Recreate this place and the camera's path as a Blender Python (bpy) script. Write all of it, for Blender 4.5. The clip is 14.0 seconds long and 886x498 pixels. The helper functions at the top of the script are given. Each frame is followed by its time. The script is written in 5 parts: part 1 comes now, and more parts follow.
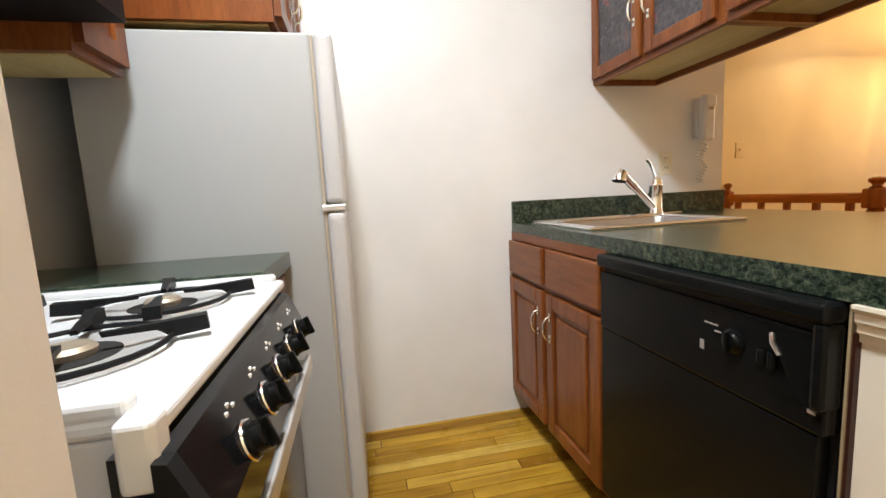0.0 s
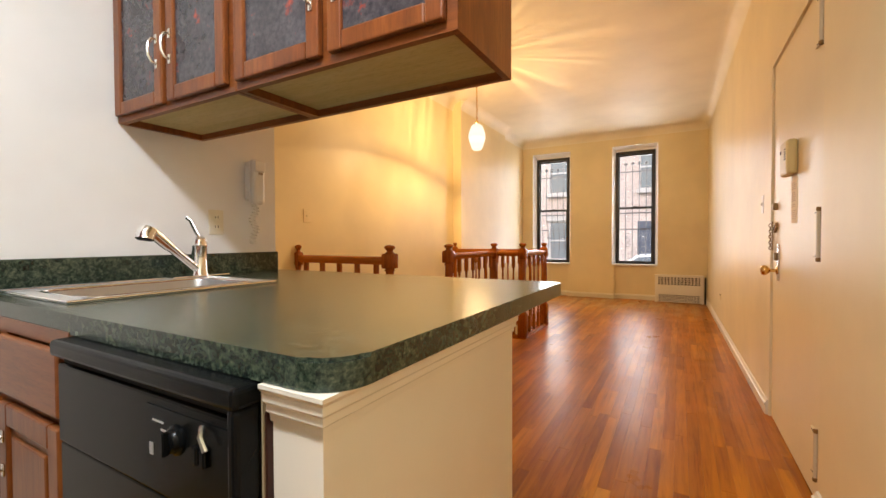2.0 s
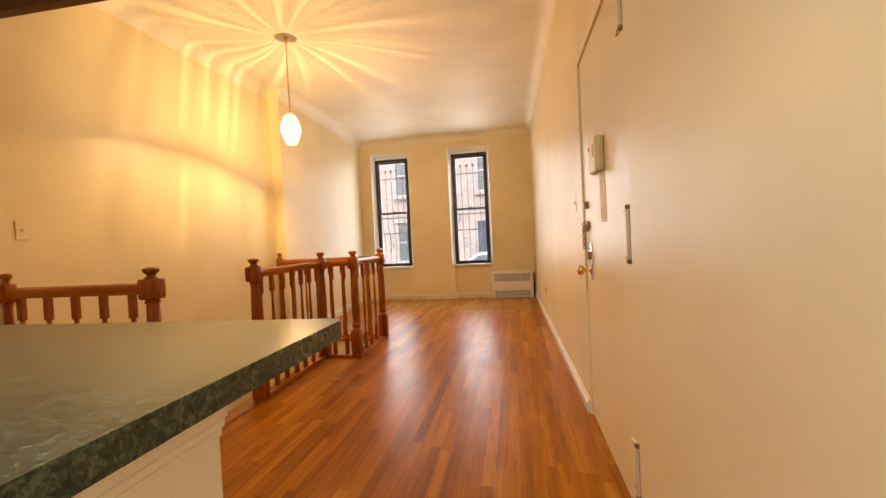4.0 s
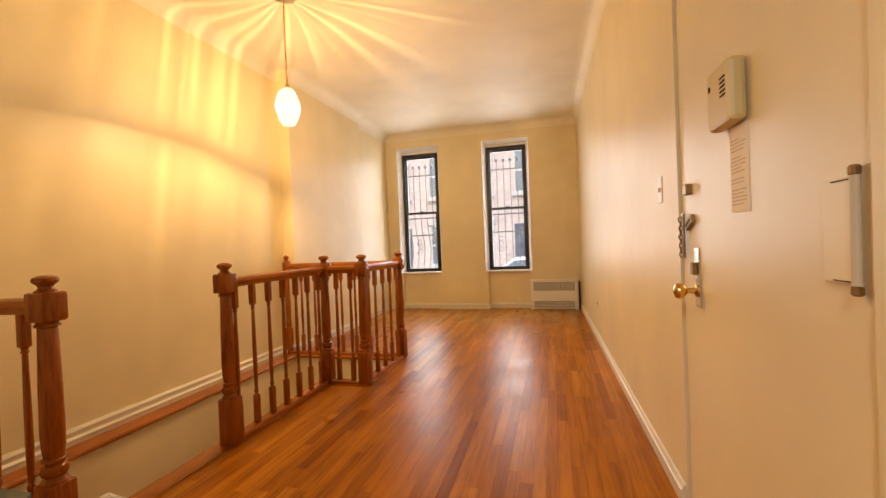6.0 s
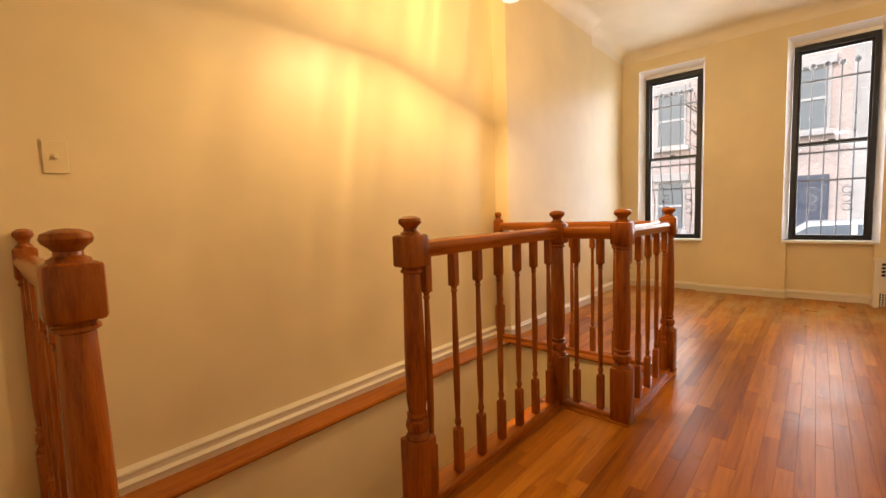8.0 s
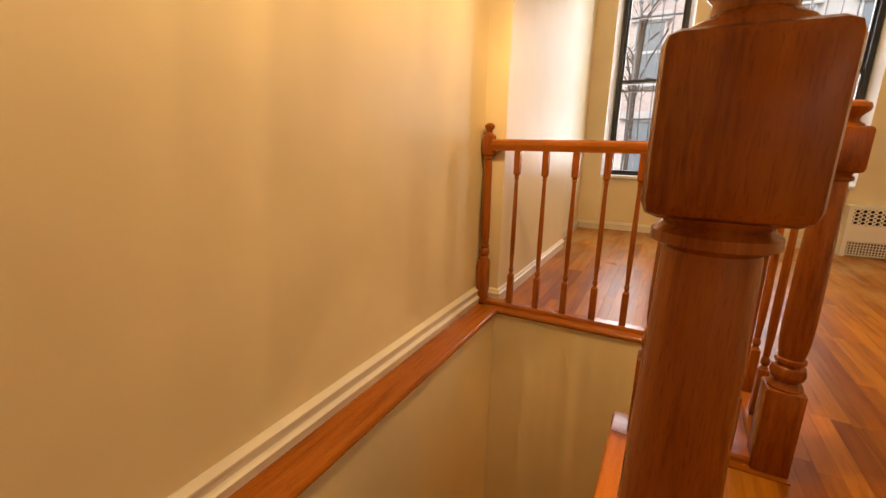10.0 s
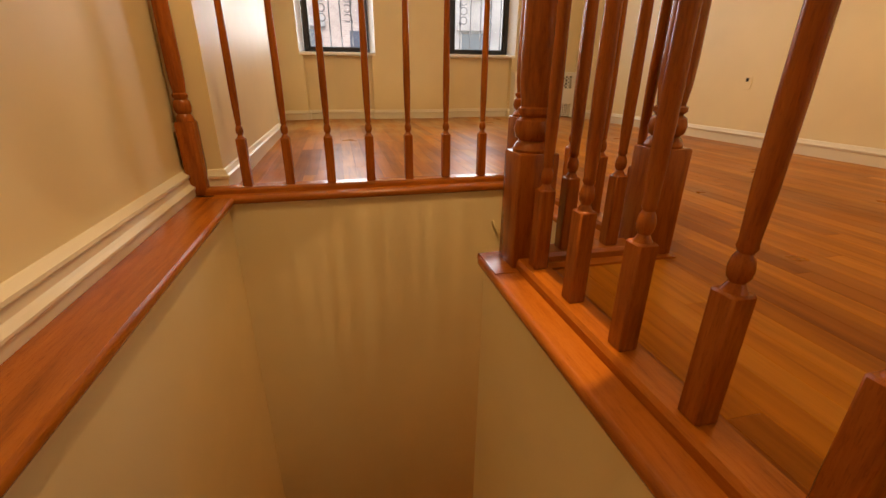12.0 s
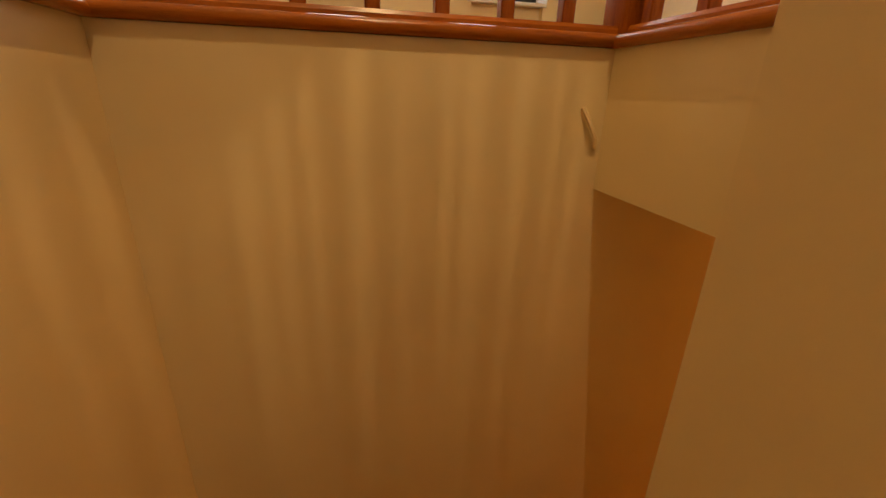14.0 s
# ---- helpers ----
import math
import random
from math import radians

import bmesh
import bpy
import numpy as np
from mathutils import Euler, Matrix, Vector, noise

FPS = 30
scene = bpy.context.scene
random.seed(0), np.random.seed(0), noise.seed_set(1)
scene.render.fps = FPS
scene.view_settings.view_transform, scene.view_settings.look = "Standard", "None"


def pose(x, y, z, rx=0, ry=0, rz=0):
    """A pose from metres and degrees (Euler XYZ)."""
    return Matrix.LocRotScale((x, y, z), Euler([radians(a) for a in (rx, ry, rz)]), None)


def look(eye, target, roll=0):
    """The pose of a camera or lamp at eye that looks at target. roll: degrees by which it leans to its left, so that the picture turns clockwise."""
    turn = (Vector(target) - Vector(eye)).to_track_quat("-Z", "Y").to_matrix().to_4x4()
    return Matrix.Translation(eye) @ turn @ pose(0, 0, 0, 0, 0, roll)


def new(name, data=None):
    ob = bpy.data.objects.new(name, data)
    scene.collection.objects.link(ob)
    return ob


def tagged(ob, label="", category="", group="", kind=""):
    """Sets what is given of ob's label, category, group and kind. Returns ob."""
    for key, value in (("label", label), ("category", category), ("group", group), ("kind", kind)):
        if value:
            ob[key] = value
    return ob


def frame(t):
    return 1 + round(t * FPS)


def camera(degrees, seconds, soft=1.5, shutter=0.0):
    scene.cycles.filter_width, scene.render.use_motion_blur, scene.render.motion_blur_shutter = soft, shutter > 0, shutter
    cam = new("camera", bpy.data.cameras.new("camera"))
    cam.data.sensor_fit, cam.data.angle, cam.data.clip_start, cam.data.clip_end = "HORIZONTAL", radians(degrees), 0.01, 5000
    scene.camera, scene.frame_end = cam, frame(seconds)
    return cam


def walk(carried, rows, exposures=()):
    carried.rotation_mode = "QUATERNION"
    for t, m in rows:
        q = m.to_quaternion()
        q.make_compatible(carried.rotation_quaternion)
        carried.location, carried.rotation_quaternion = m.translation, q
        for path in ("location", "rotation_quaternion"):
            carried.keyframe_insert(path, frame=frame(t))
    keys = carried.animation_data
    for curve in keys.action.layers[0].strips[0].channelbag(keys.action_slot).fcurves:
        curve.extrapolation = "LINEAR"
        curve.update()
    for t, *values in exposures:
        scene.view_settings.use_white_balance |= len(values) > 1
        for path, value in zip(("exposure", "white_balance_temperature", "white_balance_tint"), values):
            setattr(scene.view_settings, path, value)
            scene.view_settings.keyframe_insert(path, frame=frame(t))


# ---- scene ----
cam = camera(93.0, 14.0)
PATH = [
    (0, (0.029, 0.084, 1.062), (-1.917, 0.473, 0.811), -3.0),
    (0.5, (0.018, 0.197, 1.066), (-1.762, 1.104, 0.973), -1.9),
    (1, (0.016, 0.263, 1.059), (-1.516, 1.549, 1.05), -0.1),
    (1.5, (0.036, 0.309, 1.067), (-1.22, 1.865, 1.04), -0.8),
    (2, (0.079, 0.395, 1.076), (-0.901, 2.138, 1.035), -0.2),
    (2.5, (0.115, 0.528, 1.089), (-0.526, 2.423, 1.083), -0.2),
    (3, (0.139, 0.68, 1.099), (-0.236, 2.645, 1.088), -1.7),
    (5.5, (0.148, 1.464, 1.118), (-0.181, 3.435, 1.044), -3.3),
    (6, (0.071, 1.736, 1.1), (-0.432, 3.672, 1.077), -2.3),
    (6.5, (-0.05, 2.013, 1.085), (-0.841, 3.85, 1.058), -2.2),
    (7, (-0.223, 2.295, 1.082), (-1.43, 3.885, 0.964), -0.5),
    (7.5, (-0.453, 2.536, 1.072), (-1.68, 4.11, 0.959), 0.1),
    (8, (-0.723, 2.76, 1.048), (-2.048, 4.249, 0.88), -1.9),
    (8.5, (-0.999, 2.971, 1.071), (-2.466, 4.313, 0.848), -0.4),
    (8.7, (-1.095, 3.018, 1.064), (-2.57, 4.343, 0.802), -0.6),
    (10.8, (-2.051, 3.61, 0.77), (-2.343, 5.499, 0.18), 0.5),
    (11, (-2.077, 3.639, 0.728), (-2.248, 5.528, 0.094), -0.4),
    (11.5, (-2.134, 3.784, 0.56), (-2.005, 5.672, -0.088), 1.7),
    (12, (-2.158, 3.957, 0.418), (-1.728, 5.757, -0.341), 0.4),
    (12.5, (-2.206, 4.156, 0.268), (-1.664, 5.952, -0.425), 2.8),
    (13, (-2.184, 4.313, 0.106), (-1.678, 6.098, -0.642), 4.0),
    (13.5, (-2.117, 4.454, -0.038), (-1.593, 6.204, -0.852), 2.1),
    (14, (-2.132, 4.607, -0.132), (-1.689, 6.426, -0.835), 1.8),
]
EXPOSURES = [(0.0, 1.0), (8.7, 1.0), (11.0, 0.96), (12.3, 0.87), (13.0, 0.87), (13.5, 0.85), (14.0, 0.87)]
walk(cam, [(t, look(eye, target, roll)) for t, eye, target, roll in PATH], EXPOSURES)

# ---- light ----
world = bpy.data.worlds.new("sky")
scene.world = world
world.use_nodes = True
wn = world.node_tree.nodes
sky = wn.new("ShaderNodeTexSky")
sky.sky_type = "NISHITA"
sky.sun_disc = False
sky.sun_elevation, sky.sun_rotation = radians(38), radians(200)
sky.air_density, sky.dust_density = 1.5, 3.0
world.node_tree.links.new(sky.outputs[0], wn["Background"].inputs[0])
wn["Background"].inputs[1].default_value = 0.15


def lamp(name, kind, m, energy, color, **kw):
    data = bpy.data.lights.new(name, kind)
    data.energy, data.color = energy, color
    if kind == "AREA":
        data.shape, data.size, data.size_y = "RECTANGLE", kw["size"], kw.get("size_y", kw["size"])
    elif kind == "SUN":
        data.angle = kw["angle"]
    else:
        data.shadow_soft_size = kw["size"]
    ob = new(name, data)
    ob.matrix_basis = m
    return ob


lamp("overcast_sun", "SUN", look((0, 0, 30), (6, 22, 0)), 1.5, (0.97, 0.98, 1.0), angle=radians(12))
PEND = (-1.838, 4.562)
lamp("pendant_bulb", "POINT", pose(PEND[0], PEND[1], 2.215), 112, (1.0, 0.635, 0.280), size=0.001)
lamp("kitchen_bulb", "AREA", pose(-0.32, 0.0, 2.78), 33, (0.885, 0.945, 1.0), size=0.24)
# unseen orange light added to brighten the passage and stairwell foot
lamp("passage_fill", "POINT", pose(0.25, 5.24, -0.50), 4.2, (1.0, 0.40, 0.08), size=0.04)
for wx in (-2.12, -0.63):
    lamp("window_daylight", "AREA", look((wx, 8.965, 1.68), (wx, 0, 1.3)), 17, (0.98, 0.97, 0.96), size=0.60, size_y=1.95)


# ---- materials ----
def mat(name, color=(0.8, 0.8, 0.8), rough=0.5, metal=0.0):
    m = bpy.data.materials.new(name)
    m.use_nodes = True
    b = m.node_tree.nodes["Principled BSDF"]
    b.inputs["Base Color"].default_value = (*color, 1)
    b.inputs["Roughness"].default_value = rough
    b.inputs["Metallic"].default_value = metal
    return m


class Tree:
    """Short hand for a material's nodes."""

    def __init__(self, m):
        self.m, self.t = m, m.node_tree
        self.b = self.t.nodes["Principled BSDF"]

    def add(self, kind, **kw):
        n = self.t.nodes.new(kind)
        for k, v in kw.items():
            n.inputs[k.replace("_", " ")].default_value = v
        return n

    def link(self, a, b):
        self.t.links.new(a, b)

    def coords(self, scale=(1, 1, 1), world_space=False, which="Object"):
        m = self.add("ShaderNodeMapping")
        m.inputs["Scale"].default_value = scale
        if world_space:
            self.link(self.add("ShaderNodeNewGeometry").outputs["Position"], m.inputs["Vector"])
        else:
            self.link(self.add("ShaderNodeTexCoord").outputs[which], m.inputs["Vector"])
        return m.outputs[0]

    def noise(self, vec, scale, detail=4.0, rough=0.55, distortion=0.0):
        n = self.add("ShaderNodeTexNoise", Scale=scale, Detail=detail, Roughness=rough, Distortion=distortion)
        self.link(vec, n.inputs["Vector"])
        return n.outputs["Fac"]

    def ramp(self, fac, stops):
        r = self.t.nodes.new("ShaderNodeValToRGB")
        e = r.color_ramp.elements
        e[0].position, e[0].color = stops[0][0], (*stops[0][1], 1)
        e[1].position, e[1].color = stops[-1][0], (*stops[-1][1], 1)
        for p, c in stops[1:-1]:
            e.new(p).color = (*c, 1)
        self.link(fac, r.inputs[0])
        return r.outputs[0]

    def mix(self, fac, a, b, mode="MIX"):
        n = self.t.nodes.new("ShaderNodeMix")
        n.data_type, n.blend_type = "RGBA", mode
        for sock, v in ((n.inputs[0], fac), (n.inputs[6], a), (n.inputs[7], b)):
            if isinstance(v, (int, float)):
                sock.default_value = v
            elif isinstance(v, tuple):
                sock.default_value = (*v, 1)
            else:
                self.link(v, sock)
        return n.outputs[2]

    def math(self, op, a, b=0.0):
        n = self.t.nodes.new("ShaderNodeMath")
        n.operation = op
        for sock, v in zip(n.inputs, (a, b)):
            if isinstance(v, (int, float)):
                sock.default_value = v
            else:
                self.link(v, sock)
        return n.outputs[0]

    def bump(self, height, strength, distance=0.01):
        n = self.add("ShaderNodeBump", Strength=strength, Distance=distance)
        self.link(height, n.inputs["Height"])
        self.link(n.outputs[0], self.b.inputs["Normal"])


def paint(name, color, rough=0.5, bump=0.12, blotch=0.06):
    """Rolled wall paint: orange-peel relief, faint blotches and scuffs."""
    t = Tree(mat(name, color, rough))
    p = t.coords(world_space=True)
    big = t.noise(p, 1.7, 3)
    dark = tuple(c * (1 - blotch * 1.6) for c in color)
    light = tuple(min(1, c * (1 + blotch * 0.4)) for c in color)
    t.link(t.ramp(big, [(0.3, dark), (0.7, light)]), t.b.inputs["Base Color"])
    fine = t.noise(p, 260, 2)
    wavy = t.noise(p, 9, 3)
    t.bump(t.math("ADD", t.math("MULTIPLY", fine, 0.25), wavy), bump, 0.004)
    t.link(t.math("ADD", t.math("MULTIPLY", t.noise(p, 30, 2), 0.12), rough - 0.06), t.b.inputs["Roughness"])
    return t.m


def wood(name, dark, mid, light, rough=0.3, grain=(1, 1, 14), world_space=False, coat=0.0):
    """Stained wood; grain runs along the axis with the smallest scale."""
    t = Tree(mat(name, mid, rough))
    p = t.coords(grain, world_space)
    info = t.add("ShaderNodeObjectInfo")
    off = t.t.nodes.new("ShaderNodeVectorMath")
    off.operation = "ADD"
    t.link(p, off.inputs[0])
    sc = t.math("MULTIPLY", info.outputs["Random"], 37.0)
    t.link(sc, off.inputs[1])
    v = off.outputs[0]
    n1 = t.noise(v, 2.2, 6, 0.62, 0.6)
    n2 = t.noise(v, 11, 3, 0.5)
    fac = t.math("ADD", t.math("MULTIPLY", n1, 0.75), t.math("MULTIPLY", n2, 0.25))
    c = t.ramp(fac, [(0.30, dark), (0.5, mid), (0.70, light)])
    pores = t.ramp(t.noise(v, 42, 2, 0.6), [(0.34, (0.66, 0.60, 0.55)), (0.46, (1, 1, 1))])
    t.link(t.mix(0.55, c, t.mix(1.0, c, pores, "MULTIPLY")), t.b.inputs["Base Color"])
    t.bump(n2, 0.08, 0.002)
    t.b.inputs["Specular IOR Level"].default_value = 0.3
    t.b.inputs["Coat Weight"].default_value = coat
    t.b.inputs["Coat Roughness"].default_value = 0.26
    return t.m


WALL = paint("wall_paint", (0.82, 0.697, 0.435), 0.42)
KWALL = paint("kitchen_wall_paint", (0.87, 0.86, 0.85), 0.5)
CEIL = paint("ceiling_paint", (0.87, 0.80, 0.64), 0.6)
TRIM = paint("trim_paint", (0.82, 0.78, 0.70), 0.32, 0.06, 0.03)
BASEP = paint("skirting_paint", (0.76, 0.70, 0.57), 0.36, 0.08, 0.05)
DOORP = paint("door_paint", (0.80, 0.68, 0.43), 0.36, 0.06, 0.03)
WHITE = paint("white_gloss_paint", (0.86, 0.86, 0.85), 0.3, 0.05, 0.02)
CABW = wood("cabinet_wood", (0.11, 0.028, 0.006), (0.205, 0.057, 0.0115), (0.30, 0.103, 0.024), 0.32, (7, 7, 0.8), coat=0.12)
CABX = wood("cabinet_rail_wood", (0.11, 0.028, 0.006), (0.205, 0.057, 0.0115), (0.30, 0.103, 0.024), 0.32, (0.8, 7, 7), coat=0.12)
CABIN = wood("cabinet_underside", (0.52, 0.40, 0.15), (0.60, 0.47, 0.20), (0.66, 0.53, 0.26), 0.55, (0.8, 8, 8))
RAILZ = wood("rail_wood_upright", (0.15, 0.034, 0.003), (0.30, 0.078, 0.006), (0.39, 0.120, 0.012), 0.26, (16, 16, 1.6), coat=0.12)
RAILX = wood("rail_wood_x", (0.24, 0.062, 0.005), (0.38, 0.113, 0.009), (0.46, 0.150, 0.016), 0.22, (1.2, 16, 16), True, 0.12)
RAILY = wood("rail_wood_y", (0.24, 0.062, 0.005), (0.38, 0.113, 0.009), (0.46, 0.150, 0.016), 0.22, (16, 1.2, 16), True, 0.12)
STEEL = mat("brushed_steel", (0.72, 0.72, 0.715), 0.42, 0.85)
CHROME = mat("chrome", (0.88, 0.88, 0.89), 0.15, 1.0)
NICKEL = mat("satin_nickel", (0.72, 0.69, 0.64), 0.25, 1.0)
BRASS = mat("brass", (0.72, 0.47, 0.16), 0.22, 1.0)
OLDBRASS = mat("tarnished_brass", (0.30, 0.20, 0.09), 0.4, 1.0)
BLACK = mat("black_plastic", (0.005, 0.0055, 0.0055), 0.26)
BLACK.node_tree.nodes["Principled BSDF"].inputs["Specular IOR Level"].default_value = 0.14
BLACKM = mat("black_enamel_iron", (0.012, 0.012, 0.013), 0.42)
BLACKM.node_tree.nodes["Principled BSDF"].inputs["Specular IOR Level"].default_value = 0.10
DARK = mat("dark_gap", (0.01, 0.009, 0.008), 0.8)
SUB = mat("dark_subfloor", (0.10, 0.035, 0.012), 0.8)
SASH = mat("black_window_paint", (0.014, 0.014, 0.016), 0.35)
ENAMEL = mat("white_enamel", (0.78, 0.785, 0.79), 0.14)
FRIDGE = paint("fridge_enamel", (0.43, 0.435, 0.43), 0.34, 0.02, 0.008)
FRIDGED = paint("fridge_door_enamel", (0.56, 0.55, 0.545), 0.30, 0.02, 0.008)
PLASTIC = mat("ivory_plastic", (0.80, 0.75, 0.62), 0.35)
WPLASTIC = mat("white_plastic", (0.82, 0.81, 0.78), 0.35)
CHIME = mat("beige_plastic", (0.62, 0.48, 0.20), 0.4)
PAPER = mat("paper", (0.84, 0.75, 0.60), 0.7)
DARKW = wood("dark_filler_wood", (0.02, 0.006, 0.004), (0.04, 0.011, 0.007), (0.06, 0.018, 0.011), 0.4, (7, 7, 0.8))
INK = mat("grey_ink", (0.42, 0.35, 0.27), 0.7)
# darker than the door paint: the hinge's shadow line is in this colour
HINGE = mat("shaded_hinge_paint", (0.60, 0.50, 0.33), 0.45)
# black bars lifted to grey: window haze put into the colour
IRON = mat("hazed_iron_paint", (0.13, 0.13, 0.145), 0.5)
PONY = paint("half_wall_paint", (0.82, 0.755, 0.635), 0.45, 0.12, 0.05)
RAW = mat("raw_board_edge", (0.34, 0.26, 0.15), 0.7)
NINK = mat("pale_print", (0.55, 0.45, 0.37), 0.7)


def make_laminate():
    t = Tree(mat("green_laminate", (0.05, 0.08, 0.06), 0.16))
    p = t.coords(world_space=True)
    n = t.noise(p, 26, 7, 0.68, 1.2)
    m = t.noise(p, 120, 4, 0.75)
    f = t.math("ADD", t.math("MULTIPLY", n, 0.42), t.math("MULTIPLY", m, 0.58))
    c = t.ramp(f, [(0.38, (0.005, 0.009, 0.007)), (0.47, (0.017, 0.030, 0.021)), (0.54, (0.050, 0.070, 0.046)), (0.64, (0.12, 0.135, 0.088))])
    t.link(c, t.b.inputs["Base Color"])
    t.link(t.math("ADD", t.math("MULTIPLY", t.noise(p, 60, 2), 0.06), 0.19), t.b.inputs["Roughness"])
    return t.m


def make_floor(name, tones, rough=(0.33, 0.48)):
    """Varnished strips: each strip has its own tone, with long grain and worn patches."""
    t = Tree(mat(name, tones[2], rough[0]))
    p = t.coords((18, 1.1, 18), True)
    info, geo = t.add("ShaderNodeObjectInfo"), t.add("ShaderNodeNewGeometry")
    rnd = t.math("FRACT", t.math("ADD", info.outputs["Random"], geo.outputs["Random Per Island"]))
    off = t.t.nodes.new("ShaderNodeVectorMath")
    off.operation = "ADD"
    t.link(p, off.inputs[0])
    t.link(t.math("MULTIPLY", rnd, 53.0), off.inputs[1])
    base = t.ramp(rnd, list(zip((0.0, 0.12, 0.55, 0.86, 1.0), tones)))
    g = t.noise(off.outputs[0], 2.0, 6, 0.62, 0.5)
    grain = t.ramp(g, [(0.28, (0.58, 0.50, 0.42)), (0.5, (0.95, 0.95, 0.95)), (0.72, (1.15, 1.15, 1.12))])
    c = t.mix(1.0, base, grain, "MULTIPLY")
    q = t.coords(world_space=True)
    worn = t.ramp(t.noise(q, 1.1, 4), [(0.35, (0.84, 0.82, 0.78)), (0.65, (1.08, 1.06, 1.03))])
    c = t.mix(1.0, c, worn, "MULTIPLY")
    scr = t.ramp(t.noise(t.coords((60, 3, 1), True), 3.0, 4, 0.7), [(0.30, (0.80, 0.76, 0.70)), (0.40, (1, 1, 1))])
    c = t.mix(0.6, c, t.mix(1.0, c, scr, "MULTIPLY"))
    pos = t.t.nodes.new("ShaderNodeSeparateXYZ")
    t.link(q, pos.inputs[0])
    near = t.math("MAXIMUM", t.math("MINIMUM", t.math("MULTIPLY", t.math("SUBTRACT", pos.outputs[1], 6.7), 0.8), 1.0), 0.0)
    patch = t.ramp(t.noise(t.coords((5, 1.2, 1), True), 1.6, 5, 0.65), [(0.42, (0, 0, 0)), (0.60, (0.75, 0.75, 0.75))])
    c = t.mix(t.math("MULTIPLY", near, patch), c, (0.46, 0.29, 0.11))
    t.link(c, t.b.inputs["Base Color"])
    t.link(t.ramp(t.noise(q, 3.5, 5), [(0.3, (rough[0],) * 3), (0.75, (rough[1],) * 3)]), t.b.inputs["Roughness"])
    t.bump(g, 0.06, 0.002)
    t.b.inputs["Specular IOR Level"].default_value = 0.10
    return t.m


def make_glass(name="window_glass"):
    m = bpy.data.materials.new(name)
    m.use_nodes = True
    n = m.node_tree.nodes
    n.clear()
    out, mx = n.new("ShaderNodeOutputMaterial"), n.new("ShaderNodeMixShader")
    tr, gl, fr = n.new("ShaderNodeBsdfTransparent"), n.new("ShaderNodeBsdfGlossy"), n.new("ShaderNodeFresnel")
    gl.inputs["Roughness"].default_value = 0.02
    fr.inputs["IOR"].default_value = 1.35
    l = m.node_tree.links
    l.new(fr.outputs[0], mx.inputs[0])
    l.new(tr.outputs[0], mx.inputs[1])
    l.new(gl.outputs[0], mx.inputs[2])
    l.new(mx.outputs[0], out.inputs[0])
    return m


def make_cabinet_glass():
    """Dark pebbled glass with red flecks."""
    t = Tree(mat("textured_cabinet_glass", (0.03, 0.03, 0.035), 0.12))
    p = t.coords(world_space=True)
    v = t.add("ShaderNodeTexVoronoi", Scale=120.0)
    t.link(p, v.inputs["Vector"])
    blob = t.noise(p, 16, 5, 0.65)
    c = t.ramp(blob, [(0.42, (0.045, 0.042, 0.048)), (0.62, (0.075, 0.067, 0.075)), (0.70, (0.26, 0.045, 0.03)), (0.82, (0.42, 0.09, 0.05))])
    speck = t.ramp(t.noise(p, 60, 3), [(0.36, (0.62, 0.62, 0.66)), (0.64, (1.2, 1.15, 1.15))])
    t.link(t.mix(1.0, c, speck, "MULTIPLY"), t.b.inputs["Base Color"])
    t.bump(v.outputs["Distance"], 0.14, 0.002)
    return t.m


